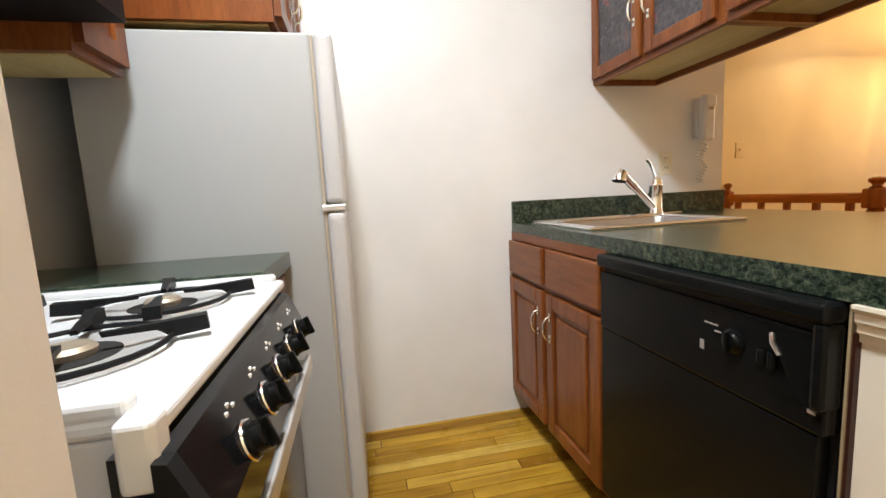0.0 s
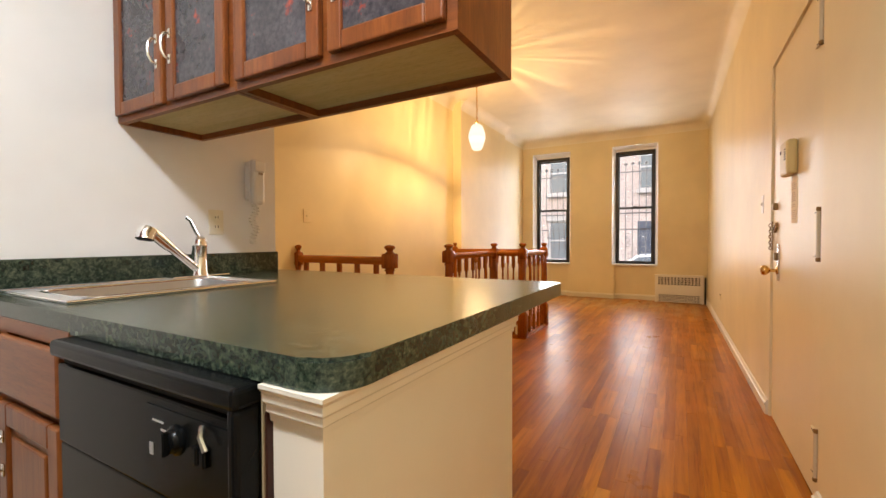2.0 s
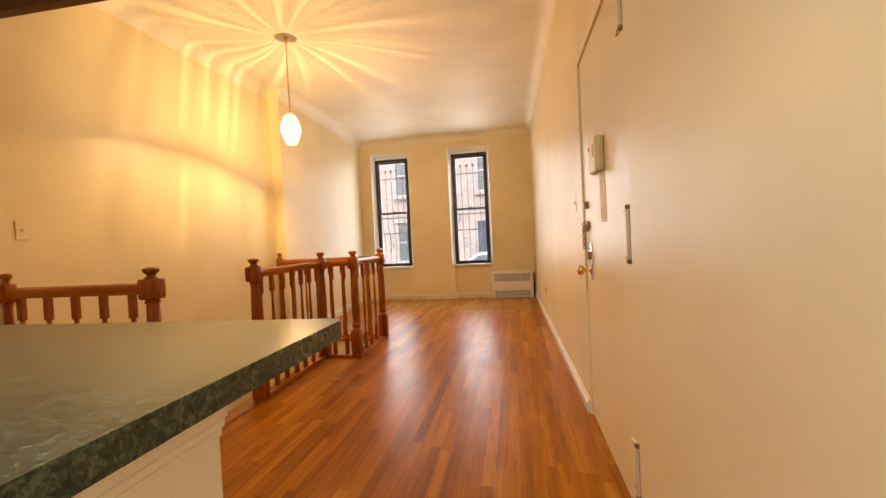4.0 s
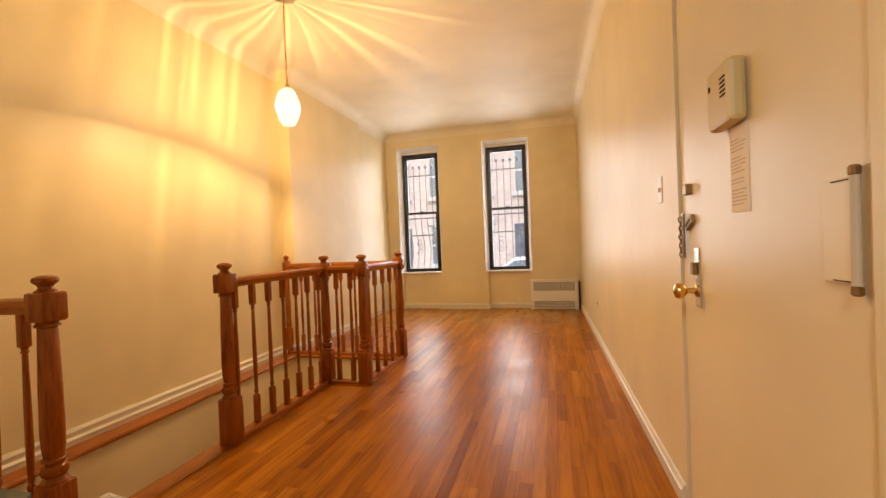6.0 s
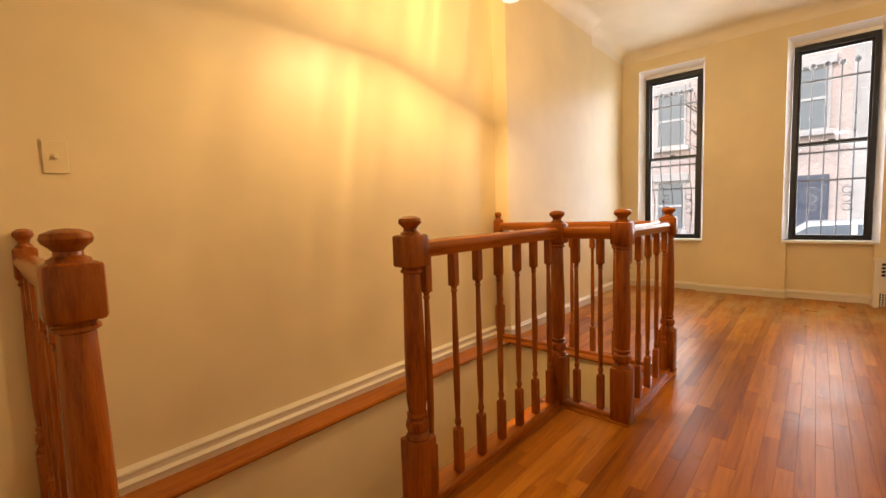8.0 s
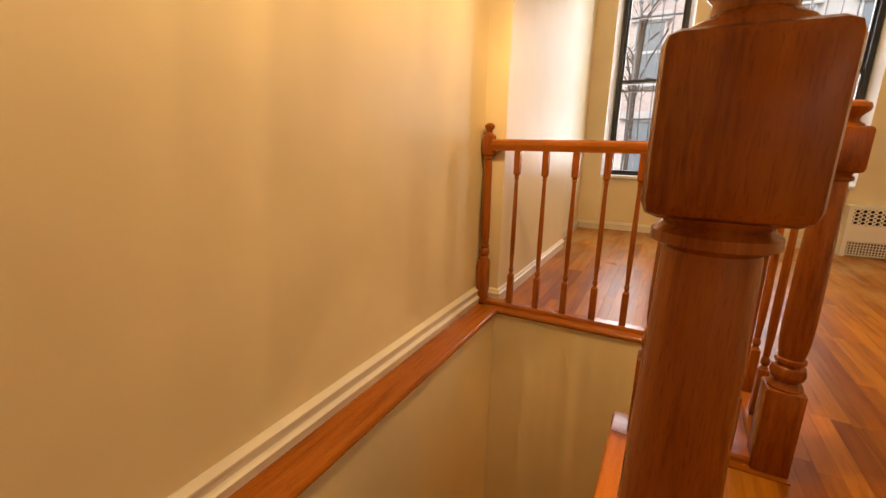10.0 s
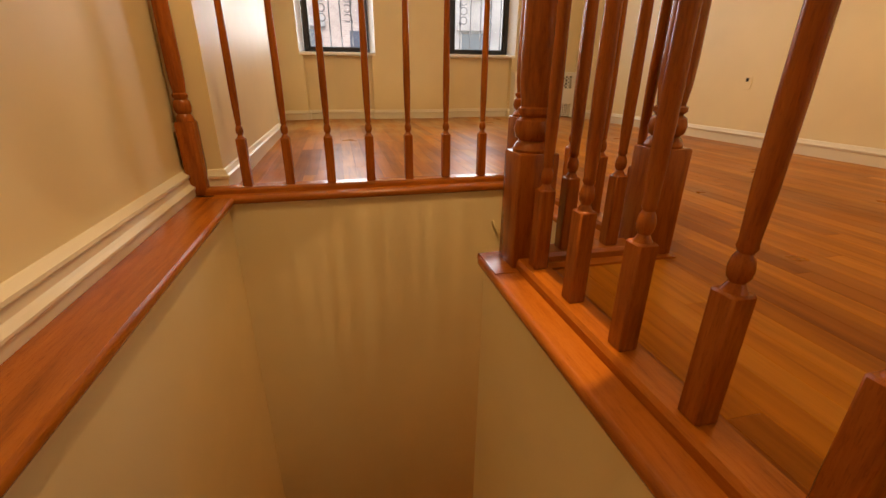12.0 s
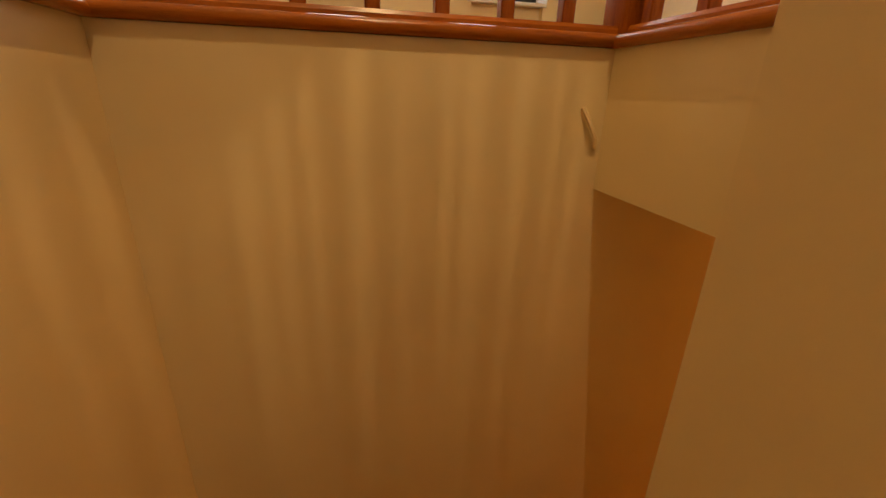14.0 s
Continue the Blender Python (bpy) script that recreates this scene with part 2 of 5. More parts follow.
def make_shade_glass():
    """Ribbed pressed glass: clear between the ribs, milky along ribs and at the waist; transmission weighted by
    direction to shape the light.
    """
    m = bpy.data.materials.new("ribbed_shade_glass")
    m.use_nodes = True
    t = Tree(m)
    n = m.node_tree.nodes
    p = t.coords()
    sep = n.new("ShaderNodeSeparateXYZ")
    t.link(p, sep.inputs[0])
    ang = t.math("ARCTAN2", sep.outputs[1], sep.outputs[0])
    tilt = t.math("ADD", sep.outputs[2], t.math("MULTIPLY", sep.outputs[1], 0.10))
    above = t.math("GREATER_THAN", tilt, 0.0)
    ribs = n.new("ShaderNodeTexNoise")
    ribs.noise_dimensions = "1D"
    ribs.inputs["Scale"].default_value = 6.5
    ribs.inputs["Detail"].default_value = 1.2
    t.link(t.math("ADD", ang, t.math("ADD", t.math("MULTIPLY", above, 17.3), t.math("MULTIPLY", sep.outputs[2], 2.0))), ribs.inputs["W"])
    waist = t.math("MINIMUM", t.math("MULTIPLY", t.math("ABSOLUTE", tilt), 55.0), 1.0)
    r = t.ramp(ribs.outputs["Fac"], [(0.30, (0.50, 0.50, 0.50)), (0.46, (0.575, 0.575, 0.575)), (0.56, (0.61, 0.61, 0.61)), (0.74, (0.72, 0.72, 0.72))])
    fine = n.new("ShaderNodeTexNoise")
    fine.noise_dimensions = "1D"
    fine.inputs["Scale"].default_value = 19.0
    fine.inputs["Detail"].default_value = 1.0
    t.link(ang, fine.inputs["W"])
    # fine stripes added low on the front to throw streaks into the stairwell
    low = t.math("LESS_THAN", sep.outputs[2], -0.104)
    fl = t.ramp(fine.outputs["Fac"], [(0.40, (0.85, 0.85, 0.85)), (0.52, (1.0, 1.0, 1.0)), (0.60, (1.45, 1.45, 1.45))])
    high = t.math("MAXIMUM", t.math("MINIMUM", t.math("MULTIPLY", t.math("SUBTRACT", sep.outputs[2], 0.035), 20.0), 1.0), 0.0)
    rays = t.ramp(ribs.outputs["Fac"], [(0.40, (0.46, 0.46, 0.46)), (0.52, (0.58, 0.58, 0.58)), (0.66, (0.92, 0.92, 0.92))])
    r = t.mix(high, r, rays)
    front = t.math("MAXIMUM", t.math("MINIMUM", t.math("SUBTRACT", t.math("MULTIPLY", sep.outputs[1], 60.0), 1.2), 1.0), 0.0)
    r = t.mix(low, r, t.mix(front, (0.60, 0.60, 0.60), t.mix(1.0, (0.60, 0.60, 0.60), fl, "MULTIPLY")))
    f = t.math("MULTIPLY", r, t.math("MULTIPLY", t.math("ADD", t.math("ADD", t.math("MULTIPLY", waist, 0.34), t.math("MULTIPLY", t.math("MINIMUM", t.math("MULTIPLY", t.math("ABSOLUTE", tilt), 18.0), 1.0), 0.30)), 0.36), t.math("SUBTRACT", 0.95, t.math("MULTIPLY", above, 0.40))))
    # added dimming and boosting by direction sets the light on each wall
    downward = t.math("MAXIMUM", t.math("MINIMUM", t.math("ADD", t.math("MULTIPLY", sep.outputs[2], 10.0), 1.23), 1.0), t.math("SUBTRACT", 0.45, t.math("MULTIPLY", sep.outputs[0], 1.3)))
    body = t.math("MAXIMUM", t.math("MINIMUM", t.math("MULTIPLY", t.math("ADD", sep.outputs[2], 0.115), 25.0), 1.0), 0.0)
    side = t.math("MINIMUM", t.math("ADD", 1.0, t.math("MULTIPLY", t.math("MULTIPLY", sep.outputs[0], 3.6), body)), 0.89)
    crown = t.math("SUBTRACT", 1.0, t.math("MULTIPLY", t.math("MAXIMUM", t.math("MINIMUM", t.math("MULTIPLY", t.math("SUBTRACT", sep.outputs[2], 0.05), 12.0), 1.0), 0.0), 0.62))
    base = t.math("MAXIMUM", t.math("MINIMUM", t.math("ADD", 4.90, t.math("MULTIPLY", sep.outputs[2], 30.0)), 1.35), 0.24)
    foot = t.math("ADD", t.math("MULTIPLY", low, t.math("SUBTRACT", base, 1.0)), 1.0)
    clear = t.math("ADD", 1.0, t.math("MULTIPLY", t.math("MAXIMUM", sep.outputs[1], 0.0), 6.5))
    f = t.math("MULTIPLY", t.math("MULTIPLY", t.math("MULTIPLY", f, downward), side), t.math("MULTIPLY", t.math("MULTIPLY", crown, foot), clear))
    tr = n.new("ShaderNodeBsdfTransparent")
    t.link(f, tr.inputs[0])
    em = n.new("ShaderNodeEmission")
    em.inputs[0].default_value = (1.0, 0.86, 0.66, 1)
    em.inputs[1].default_value = 0.55
    addn = n.new("ShaderNodeAddShader")
    t.link(tr.outputs[0], addn.inputs[0])
    t.link(em.outputs[0], addn.inputs[1])
    t.link(addn.outputs[0], n["Material Output"].inputs[0])
    return m


LAM, GLASS, CGLASS, SHADE = make_laminate(), make_glass(), make_cabinet_glass(), make_shade_glass()
FLOORM = make_floor("oak_strip_floor", [(0.25, 0.072, 0.005), (0.36, 0.120, 0.006), (0.44, 0.155, 0.007), (0.49, 0.182, 0.010), (0.54, 0.225, 0.022)], (0.27, 0.40))
FLOORK = make_floor("kitchen_strip_floor", [(0.28, 0.13, 0.014), (0.40, 0.215, 0.024), (0.50, 0.29, 0.034), (0.56, 0.34, 0.05), (0.62, 0.41, 0.09)], (0.22, 0.36))


# ---- mesh helpers ----
def mesh_of(name, bm, material, smooth=False):
    me = bpy.data.meshes.new(name)
    bmesh.ops.recalc_face_normals(bm, faces=bm.faces)
    bm.to_mesh(me)
    bm.free()
    me.materials.append(material)
    if smooth:
        for f in me.polygons:
            f.use_smooth = True
        me.set_sharp_from_angle(angle=radians(38))
    return me


def part(name, bm, material, parent=None, label="", smooth=False, at=None):
    ob = new(name, mesh_of(name, bm, material, smooth))
    if at is not None:
        ob.matrix_basis = at
    if parent is not None:
        ob.parent = parent
    if label:
        ob["label"] = label
    return ob


def thing(name, label, category, m=None, group="", kind=""):
    ob = new(name)
    ob.empty_display_size = 0.1
    if m is not None:
        ob.matrix_basis = m
    return tagged(ob, label, category, group, kind)


def box(x0, x1, y0, y1, z0, z1, bevel=0.0, bm=None, seg=2):
    own = bm is None
    bm = bm or bmesh.new()
    vs = [bm.verts.new((x, y, z)) for x in (x0, x1) for y in (y0, y1) for z in (z0, z1)]
    fs = [bm.faces.new([vs[i] for i in q]) for q in ((0, 1, 3, 2), (4, 6, 7, 5), (0, 4, 5, 1), (2, 3, 7, 6), (0, 2, 6, 4), (1, 5, 7, 3))]
    if bevel:
        es = list({e for f in fs for e in f.edges})
        bmesh.ops.bevel(bm, geom=es, offset=bevel, segments=seg, affect="EDGES", profile=0.5)
    return bm


def boxes(rows):
    bm = bmesh.new()
    for r in rows:
        box(*r, bm=bm)
    return bm


def lathe(profile, n=20, bm=None, at=(0, 0, 0)):
    """Turned shape about z: profile of (radius, z)."""
    bm = bm or bmesh.new()
    rings = []
    for r, z in profile:
        rings.append([bm.verts.new((at[0] + r * math.cos(2 * math.pi * i / n), at[1] + r * math.sin(2 * math.pi * i / n), at[2] + z)) for i in range(n)])
    for a, b in zip(rings, rings[1:]):
        for i in range(n):
            bm.faces.new((a[i], a[(i + 1) % n], b[(i + 1) % n], b[i]))
    bm.faces.new(rings[0][::-1])
    bm.faces.new(rings[-1])
    return bm


def sweep(profile, path, closed=False, bm=None, up=(0, 0, 1)):
    """A profile of (out, up) pairs carried along a path of points; out is to the right of the way walked."""
    bm = bm or bmesh.new()
    pts = [Vector(p) for p in path]
    up = Vector(up)
    rings = []
    for i, p in enumerate(pts):
        a = (p - pts[i - 1]).normalized() if i or closed else None
        b = (pts[(i + 1) % len(pts)] - p).normalized() if i < len(pts) - 1 or closed else None
        ra = a.cross(up).normalized() if a else None
        rb = b.cross(up).normalized() if b else None
        if ra and rb:
            o = (ra + rb).normalized()
            o = o / max(0.2, o.dot(ra))
        else:
            o = ra or rb
        rings.append([bm.verts.new(p + o * u + up * v) for u, v in profile])
    n = len(profile)
    pairs = list(zip(rings, rings[1:])) + ([(rings[-1], rings[0])] if closed else [])
    for a, b in pairs:
        for i in range(n):
            bm.faces.new((a[i], a[(i + 1) % n], b[(i + 1) % n], b[i]))
    if not closed:
        bm.faces.new(rings[0][::-1])
        bm.faces.new(rings[-1])
    return bm


def tube(points, r, n=10, bm=None):
    """A round bar through points."""
    bm = bm or bmesh.new()
    pts = [Vector(p) for p in points]
    rings, side = [], None
    for i, p in enumerate(pts):
        d = (pts[min(i + 1, len(pts) - 1)] - pts[max(i - 1, 0)]).normalized()
        if side is None:
            side = d.orthogonal().normalized()
        side = (side - d * side.dot(d)).normalized()
        w = d.cross(side)
        rings.append([bm.verts.new(p + (side * math.cos(2 * math.pi * k / n) + w * math.sin(2 * math.pi * k / n)) * r) for k in range(n)])
    for a, b in zip(rings, rings[1:]):
        for k in range(n):
            bm.faces.new((a[k], a[(k + 1) % n], b[(k + 1) % n], b[k]))
    bm.faces.new(rings[0][::-1])
    bm.faces.new(rings[-1])
    return bm


def structure(name, bm, material, label, category, smooth=False):
    return tagged(part(name, bm, material, smooth=smooth), label, category, kind="structure")


# ---- the shell ----
H = 3.03
RW, RWF = 0.56, 0.485      # the long wall runs slightly inwards towards the windows
LW, LW2, LW3 = -2.728, -2.60, -2.69
J1, J2 = 5.69, 7.40
KW, KB, KE = -1.828, -0.78, 1.935
WY = 8.64
structure("wall_kitchen", boxes([(KW - 0.12, KW, KB, KE, 0, H)]), KWALL,
          "smooth white painted kitchen wall beside the counter", "wall")
structure("wall_kitchen_back", boxes([(KW - 0.12, -0.12, KB - 0.12, KB, 0, H)]), KWALL, "white painted wall behind the stove", "wall")
structure("wall_kitchen_end", boxes([(-0.24, -0.12, KB, -0.0906, 0, H), (-0.12, RW, -0.21, -0.0906, 0, H)]), KWALL, "white painted partition beside the stove", "wall")
structure("wall_return", boxes([(-2.87, KW - 0.12, KE - 0.12, KE, 0, H)]), WALL, "cream painted return wall behind the kitchen", "wall")
for k, q in enumerate([(-2.87, LW, KE, J1, 0, H), (-2.87, LW2, J1, J2, 0, H), (-2.87, LW3, J2, 8.95, 0, H)]):
    structure("wall_side_%d" % (k + 1), boxes([q]), WALL, ("cream painted side wall along the stairwell", "cream painted chimney breast on the side wall", "cream painted side wall beside the window")[k], "wall")
D0, D1, DH = 2.53, 3.60, 2.12
wr = boxes([(RW, RW + 0.14, -0.21, D0, 0, H), (RW, RW + 0.14, D1, 8.95, 0, H), (RW, RW + 0.14, D0, D1, DH, H)])
for v in wr.verts:
    if v.co.y > 8.9:
        v.co.x += RWF - RW
structure("wall_right", wr, WALL, "long cream painted wall with the entrance door", "wall")
W1, W2, SILL, WTOP = (-2.449, -1.788), (-0.965, -0.288), 0.635, 2.733
SP = 0.036      # the reveals splay outwards into the room
structure("wall_window", boxes([(LW3, W1[0] - SP, WY, 8.95, 0, H), (W1[1] + SP, W2[0] - SP, WY, 8.95, 0, H), (W2[1] + SP, RWF + 0.02, WY, 8.95, 0, H),
                                (W1[0] - SP, W1[1] + SP, WY, 8.95, WTOP + SP, H), (W2[0] - SP, W2[1] + SP, WY, 8.95, WTOP + SP, H)]
                               + [(a, b, WY, 8.95, 0, SILL - 0.03) for w in (W1, W2) for a, b in ((w[0] - SP, w[0]), (w[1], w[1] + SP))]
                               + [(w[0], w[1], 8.71, 8.95, 0, SILL - 0.03) for w in (W1, W2)]), WALL,
          "cream painted front wall with two tall windows", "wall")
structure("ceiling", boxes([(-2.87, RW + 0.14, -1.02, 8.95, H, H + 0.12)]), CEIL, "cream painted plaster ceiling", "ceiling")
structure("ceiling_kitchen", boxes([(KW, RW, KB, 1.19, 2.90, 2.98)]), CEIL, "lower white kitchen ceiling", "ceiling")
structure("wall_hall", boxes([(RW + 0.9, RW + 1.0, 2.2, 3.8, -0.1, 2.3)]), WALL, "plain hall wall behind the entrance door", "wall")

# plaster cove between walls and ceiling
cove = [(0.0, 0.0), (0.0, -0.13)] + [(0.13 - 0.13 * math.cos(a), -0.13 + 0.13 * math.sin(a)) for a in (0.2, 0.5, 0.8, 1.1, 1.37)] + [(0.13, 0.0)]
cv = sweep(cove, [(LW, KE, H), (LW, J1, H)])
sweep(cove, [(LW2, J1, H), (LW2, J2, H)], bm=cv)
sweep(cove, [(LW3, J2, H), (LW3, WY, H), (RWF, WY, H), (RW, D1, H), (RW, 0.0, H)], bm=cv)
structure("trim_cove", cv, CEIL, "curved plaster cove under the ceiling", "moulding", True)

# skirting boards
bb = [(0, 0), (0.015, 0), (0.015, 0.054), (0.021, 0.058), (0.022, 0.067), (0.015, 0.072), (0.011, 0.080), (0.008, 0.087), (0, 0.090)]
bs = [(0, 0.004), (0.033, 0.004), (0.034, 0.028), (0.038, 0.032), (0.038, 0.038), (0.029, 0.044), (0.023, 0.050), (0.022, 0.070), (0.027, 0.075), (0.026, 0.083), (0.014, 0.089), (0.005, 0.094), (0, 0.095)]
skirt = bmesh.new()
sweep(bs, [(KW - 0.1, KE, 0), (LW, KE, 0), (LW, J1, 0)], bm=skirt)
sweep(bb, [(LW, J1, 0), (LW2, J1, 0), (LW2, J2, 0), (LW3, J2, 0), (LW3, WY, 0), (W1[0], WY, 0), (W1[0], 8.71, 0), (W1[1], 8.71, 0), (W1[1], WY, 0), (W2[0], WY, 0), (W2[0], 8.71, 0),
           (W2[1], 8.71, 0), (W2[1], WY, 0), (RWF + 0.002, WY, 0), (RW, D1 + 0.002, 0)], bm=skirt)
sweep(bb, [(RW, D0 - 0.002, 0), (RW, -0.0906, 0), (-0.24, -0.0906, 0)], bm=skirt)
structure("baseboard", skirt, BASEP, "cream painted moulded skirting board", "baseboard")

# ---- floor with its stair opening ----
OX0, OX1, OX2 = -2.582, -1.83, -1.48
OY0, OY1, OY2 = 2.92, 4.88, 5.60
floor = structure("floor", boxes([(-2.17, RW + 0.14, -1.02, KE, -0.25, -0.013), (-2.87, RW + 0.14, KE, OY0 - 0.12, -0.25, -0.013),
                                  (OX1 + 0.10, RW + 1.0, OY0 - 0.12, OY1 - 0.10, -0.25, -0.013), (OX2 + 0.10, RW + 0.14, OY1 - 0.10, OY2 + 0.12, -0.25, -0.013),
                                  (-2.87, RW + 0.14, OY2 + 0.12, 8.95, -0.25, -0.013), (-2.87, OX0 - 0.12, OY0 - 0.12, OY2 + 0.12, -0.25, -0.013)]), SUB,
                  "floor of narrow glossy orange-brown oak strips", "floor")

# edge boards round the opening
nos = [(0.0, 0.004), (0.0, -0.012), (0.10, -0.012), (0.10, -0.025), (0.124, -0.025), (0.131, -0.021), (0.134, -0.014), (0.134, -0.007), (0.131, 0.0), (0.124, 0.004)]
edge = structure("trim_stair_edge", sweep(nos, [(OX1 + 0.115, OY1 - 0.005, 0), (OX1 + 0.115, OY0 - 0.10, 0)]), RAILY,
                 "rounded wooden nosing along the stair opening", "edge board", True)
part("nosing", sweep(nos, [(OX2 + 0.115, OY1 - 0.115, 0.0018), (OX1 - 0.012, OY1 - 0.115, 0.0018)]), RAILX, edge, smooth=True)
part("nosing", sweep(nos, [(OX2 + 0.115, OY2 + 0.115, 0), (OX2 + 0.115, OY1 - 0.11, 0)]), RAILY, edge, smooth=True)
part("nosing", sweep(nos, [(LW2 - 0.03, OY2 + 0.115, 0.0018), (OX2 + 0.115, OY2 + 0.115, 0.0018)]), RAILX, edge, smooth=True)
part("nosing", sweep(nos, [(OX1 + 0.115, OY0 - 0.115, 0.0018), (LW + 0.02, OY0 - 0.115, 0.0018)]), RAILX, edge, smooth=True)
led = [(0.0, 0.003), (0.0, -0.012), (0.137, -0.012), (0.137, -0.025), (0.153, -0.025), (0.159, -0.021), (0.162, -0.012), (0.159, -0.003), (0.153, 0.003)]
part("ledge", sweep(led, [(LW + 0.01, OY0, 0), (LW + 0.01, OY2 + 0.02, 0)]), RAILY, edge, "flat wooden ledge at the foot of the wall", True)

# stairwell walls, the opening to the lower passage and its floor
for k, q in enumerate([(-2.69, OX0, 2.80, 5.72, -2.6, -0.025), (OX0, 1.0, OY2, 5.72, -2.6, -0.025), (OX1, OX1 + 0.10, OY0, OY1, -2.6, -0.025),
                       (OX1 + 0.1, 1.0, OY1 - 0.10, OY1, -2.6, -0.25), (OX1 + 0.1, OX2 + 0.1, OY1 - 0.10, OY1, -0.25, -0.025), (OX2, OX2 + 0.10, OY1, OY2, -0.366, -0.025),
                       (OX0, OX1 + 0.1, 2.80, OY0, -2.6, -0.025), (0.9, 1.0, OY1, OY2, -2.6, -0.366)]):
    structure("wall_stairwell_%d" % (k + 1), boxes([q]), WALL, "cream painted stairwell wall", "wall")
structure("ceiling_passage", boxes([(OX2 + 0.10, 1.0, OY1, OY2, -0.366, -0.26)]), CEIL, "painted ceiling of the lower passage", "ceiling")
structure("floor_passage", boxes([(OX0, 1.0, OY1 - 0.1, OY2, -2.5, -2.0)]), FLOORM, "wooden floor of the lower passage", "floor")
structure("trim_wall_flake", tube([(-1.545, 5.597, -0.16), (-1.53, 5.588, -0.19), (-1.505, 5.585, -0.235), (-1.497, 5.597, -0.26)], 0.006, 6), WALL, "flake of loose cream paint on the stairwell wall", "paint flake")


def staircase():
    s = thing("staircase", "wooden stairs going down beside the cream wall", "staircase")
    treads = [(OX1 - 0.26, OX1 + 0.02, OY0, 3.62, -0.20), (OX0, OX1, OY0, 3.67, -0.40)]
    y = 3.67
    for k in range(1, 7):
        treads.append((OX0, OX1, y - 0.02, y + 0.22, -0.40 - 0.20 * k))
        y += 0.22
    for i, (x0, x1, y0, y1, z) in enumerate(treads):
        part("tread", box(x0, x1, y0, y1, z - 0.035, z, 0.008), RAILX if i else RAILY, s)
        part("riser", box(x0 + 0.01, x1 - 0.005, y0 + 0.01, y0 + 0.03, z + 0.001, z + 0.165) if i > 1 else box(x1 - 0.03, x1 - 0.01, y0, y1, z + 0.001, z + 0.16), WALL, s)
    sk = [(0, 0), (0.014, 0), (0.014, 0.075), (0.024, 0.082), (0.024, 0.095), (0.01, 0.115), (0, 0.12)]
    part("stair_skirting", sweep(sk, [(OX0, OY0, -0.44), (OX0, 3.66, -0.44), (OX0, 4.98, -1.64)]), TRIM, s, "cream painted stair skirting")
    return s


staircase()


# ---- balustrade ----
def newel_mesh(w=0.092):
    h = w / 2
    bm = box(-h, h, -h, h, 0, 0.265, 0.006)
    lathe([(h * .90, 0.262), (h * .94, 0.27), (h * .80, 0.283), (h * .66, 0.289), (h * .86, 0.297), (h * .93, 0.312), (h * .84, 0.330), (h * .64, 0.337), (h * .80, 0.345),
           (h * .80, 0.354), (h * .66, 0.358), (h * .78, 0.40), (h * .82, 0.46), (h * .78, 0.62), (h * .66, 0.84), (h * .64, 0.845), (h * .84, 0.850), (h * .84, 0.857), (h * .70, 0.862), (h * .86, 0.872)], 20, bm)
    b2 = box(-h, h, -h, h, 0.868, 0.978, 0.010)
    me = bpy.data.meshes.new("tmp")
    b2.to_mesh(me)
    b2.free()
    bm.from_mesh(me)
    bpy.data.meshes.remove(me)
    lathe([(h * .80, 0.972), (h * .72, 0.984), (h * .50, 0.990), (h * .48, 0.998), (h * .62, 1.006), (h * .82, 1.014), (h * .88, 1.022), (h * .80, 1.032), (h * .45, 1.039), (0.004, 1.041)], 20, bm)
    return mesh_of("newel_post", bm, RAILZ, True)


def baluster_mesh(w=0.033):
    h = w / 2
    bm = box(-h, h, -h, h, 0.028, 0.205, 0.003, seg=1)
    box(-h, h, -h, h, 0.772, 0.905, 0.003, bm=bm, seg=1)
    lathe([(h * .92, 0.203), (h * .6, 0.212), (h * .5, 0.216), (h * .74, 0.222), (h * .82, 0.232), (h * .70, 0.243), (h * .48, 0.250), (h * .66, 0.256), (h * .60, 0.262), (h * .74, 0.32), (h * .80, 0.40),
           (h * .74, 0.55), (h * .56, 0.74), (h * .54, 0.746), (h * .78, 0.750), (h * .78, 0.756), (h * .55, 0.760), (h * .92, 0.774)], 12, bm)
    return mesh_of("baluster", bm, RAILZ, True)


NEWEL, NEWEL_S, BAL = newel_mesh(), newel_mesh(0.062), baluster_mesh()
RAILPROF = [(-0.020, 0.898), (0.020, 0.898), (0.022, 0.912), (0.029, 0.922), (0.031, 0.936), (0.026, 0.950), (0.013, 0.958), (-0.013, 0.958), (-0.026, 0.950), (-0.031, 0.936), (-0.029, 0.922), (-0.022, 0.912)]
SHOE = [(-0.031, 0.0035), (0.031, 0.0035), (0.031, 0.020), (0.026, 0.029), (-0.026, 0.029), (-0.031, 0.020)]


def railing(label, posts, spans):
    r = thing("railing", label, "railing", group="stair railings")
    for x, y, small in posts:
        o = new("newel_post", NEWEL_S if small else NEWEL)
        o.matrix_basis, o.parent = pose(x, y, 0.003), r
    for (x0, y0), (x1, y1), m, at in spans:
        part("handrail", sweep(RAILPROF, [(x0, y0, 0), (x1, y1, 0)]), m, r, smooth=True)
        part("shoe_rail", sweep(SHOE, [(x0, y0, 0), (x1, y1, 0)]), m, r)
        for v in at:
            o = new("baluster", BAL)
            o.matrix_basis = pose(x0, v, 0) if x0 == x1 else pose(v, y0, 0)
            o.parent = r
    return r


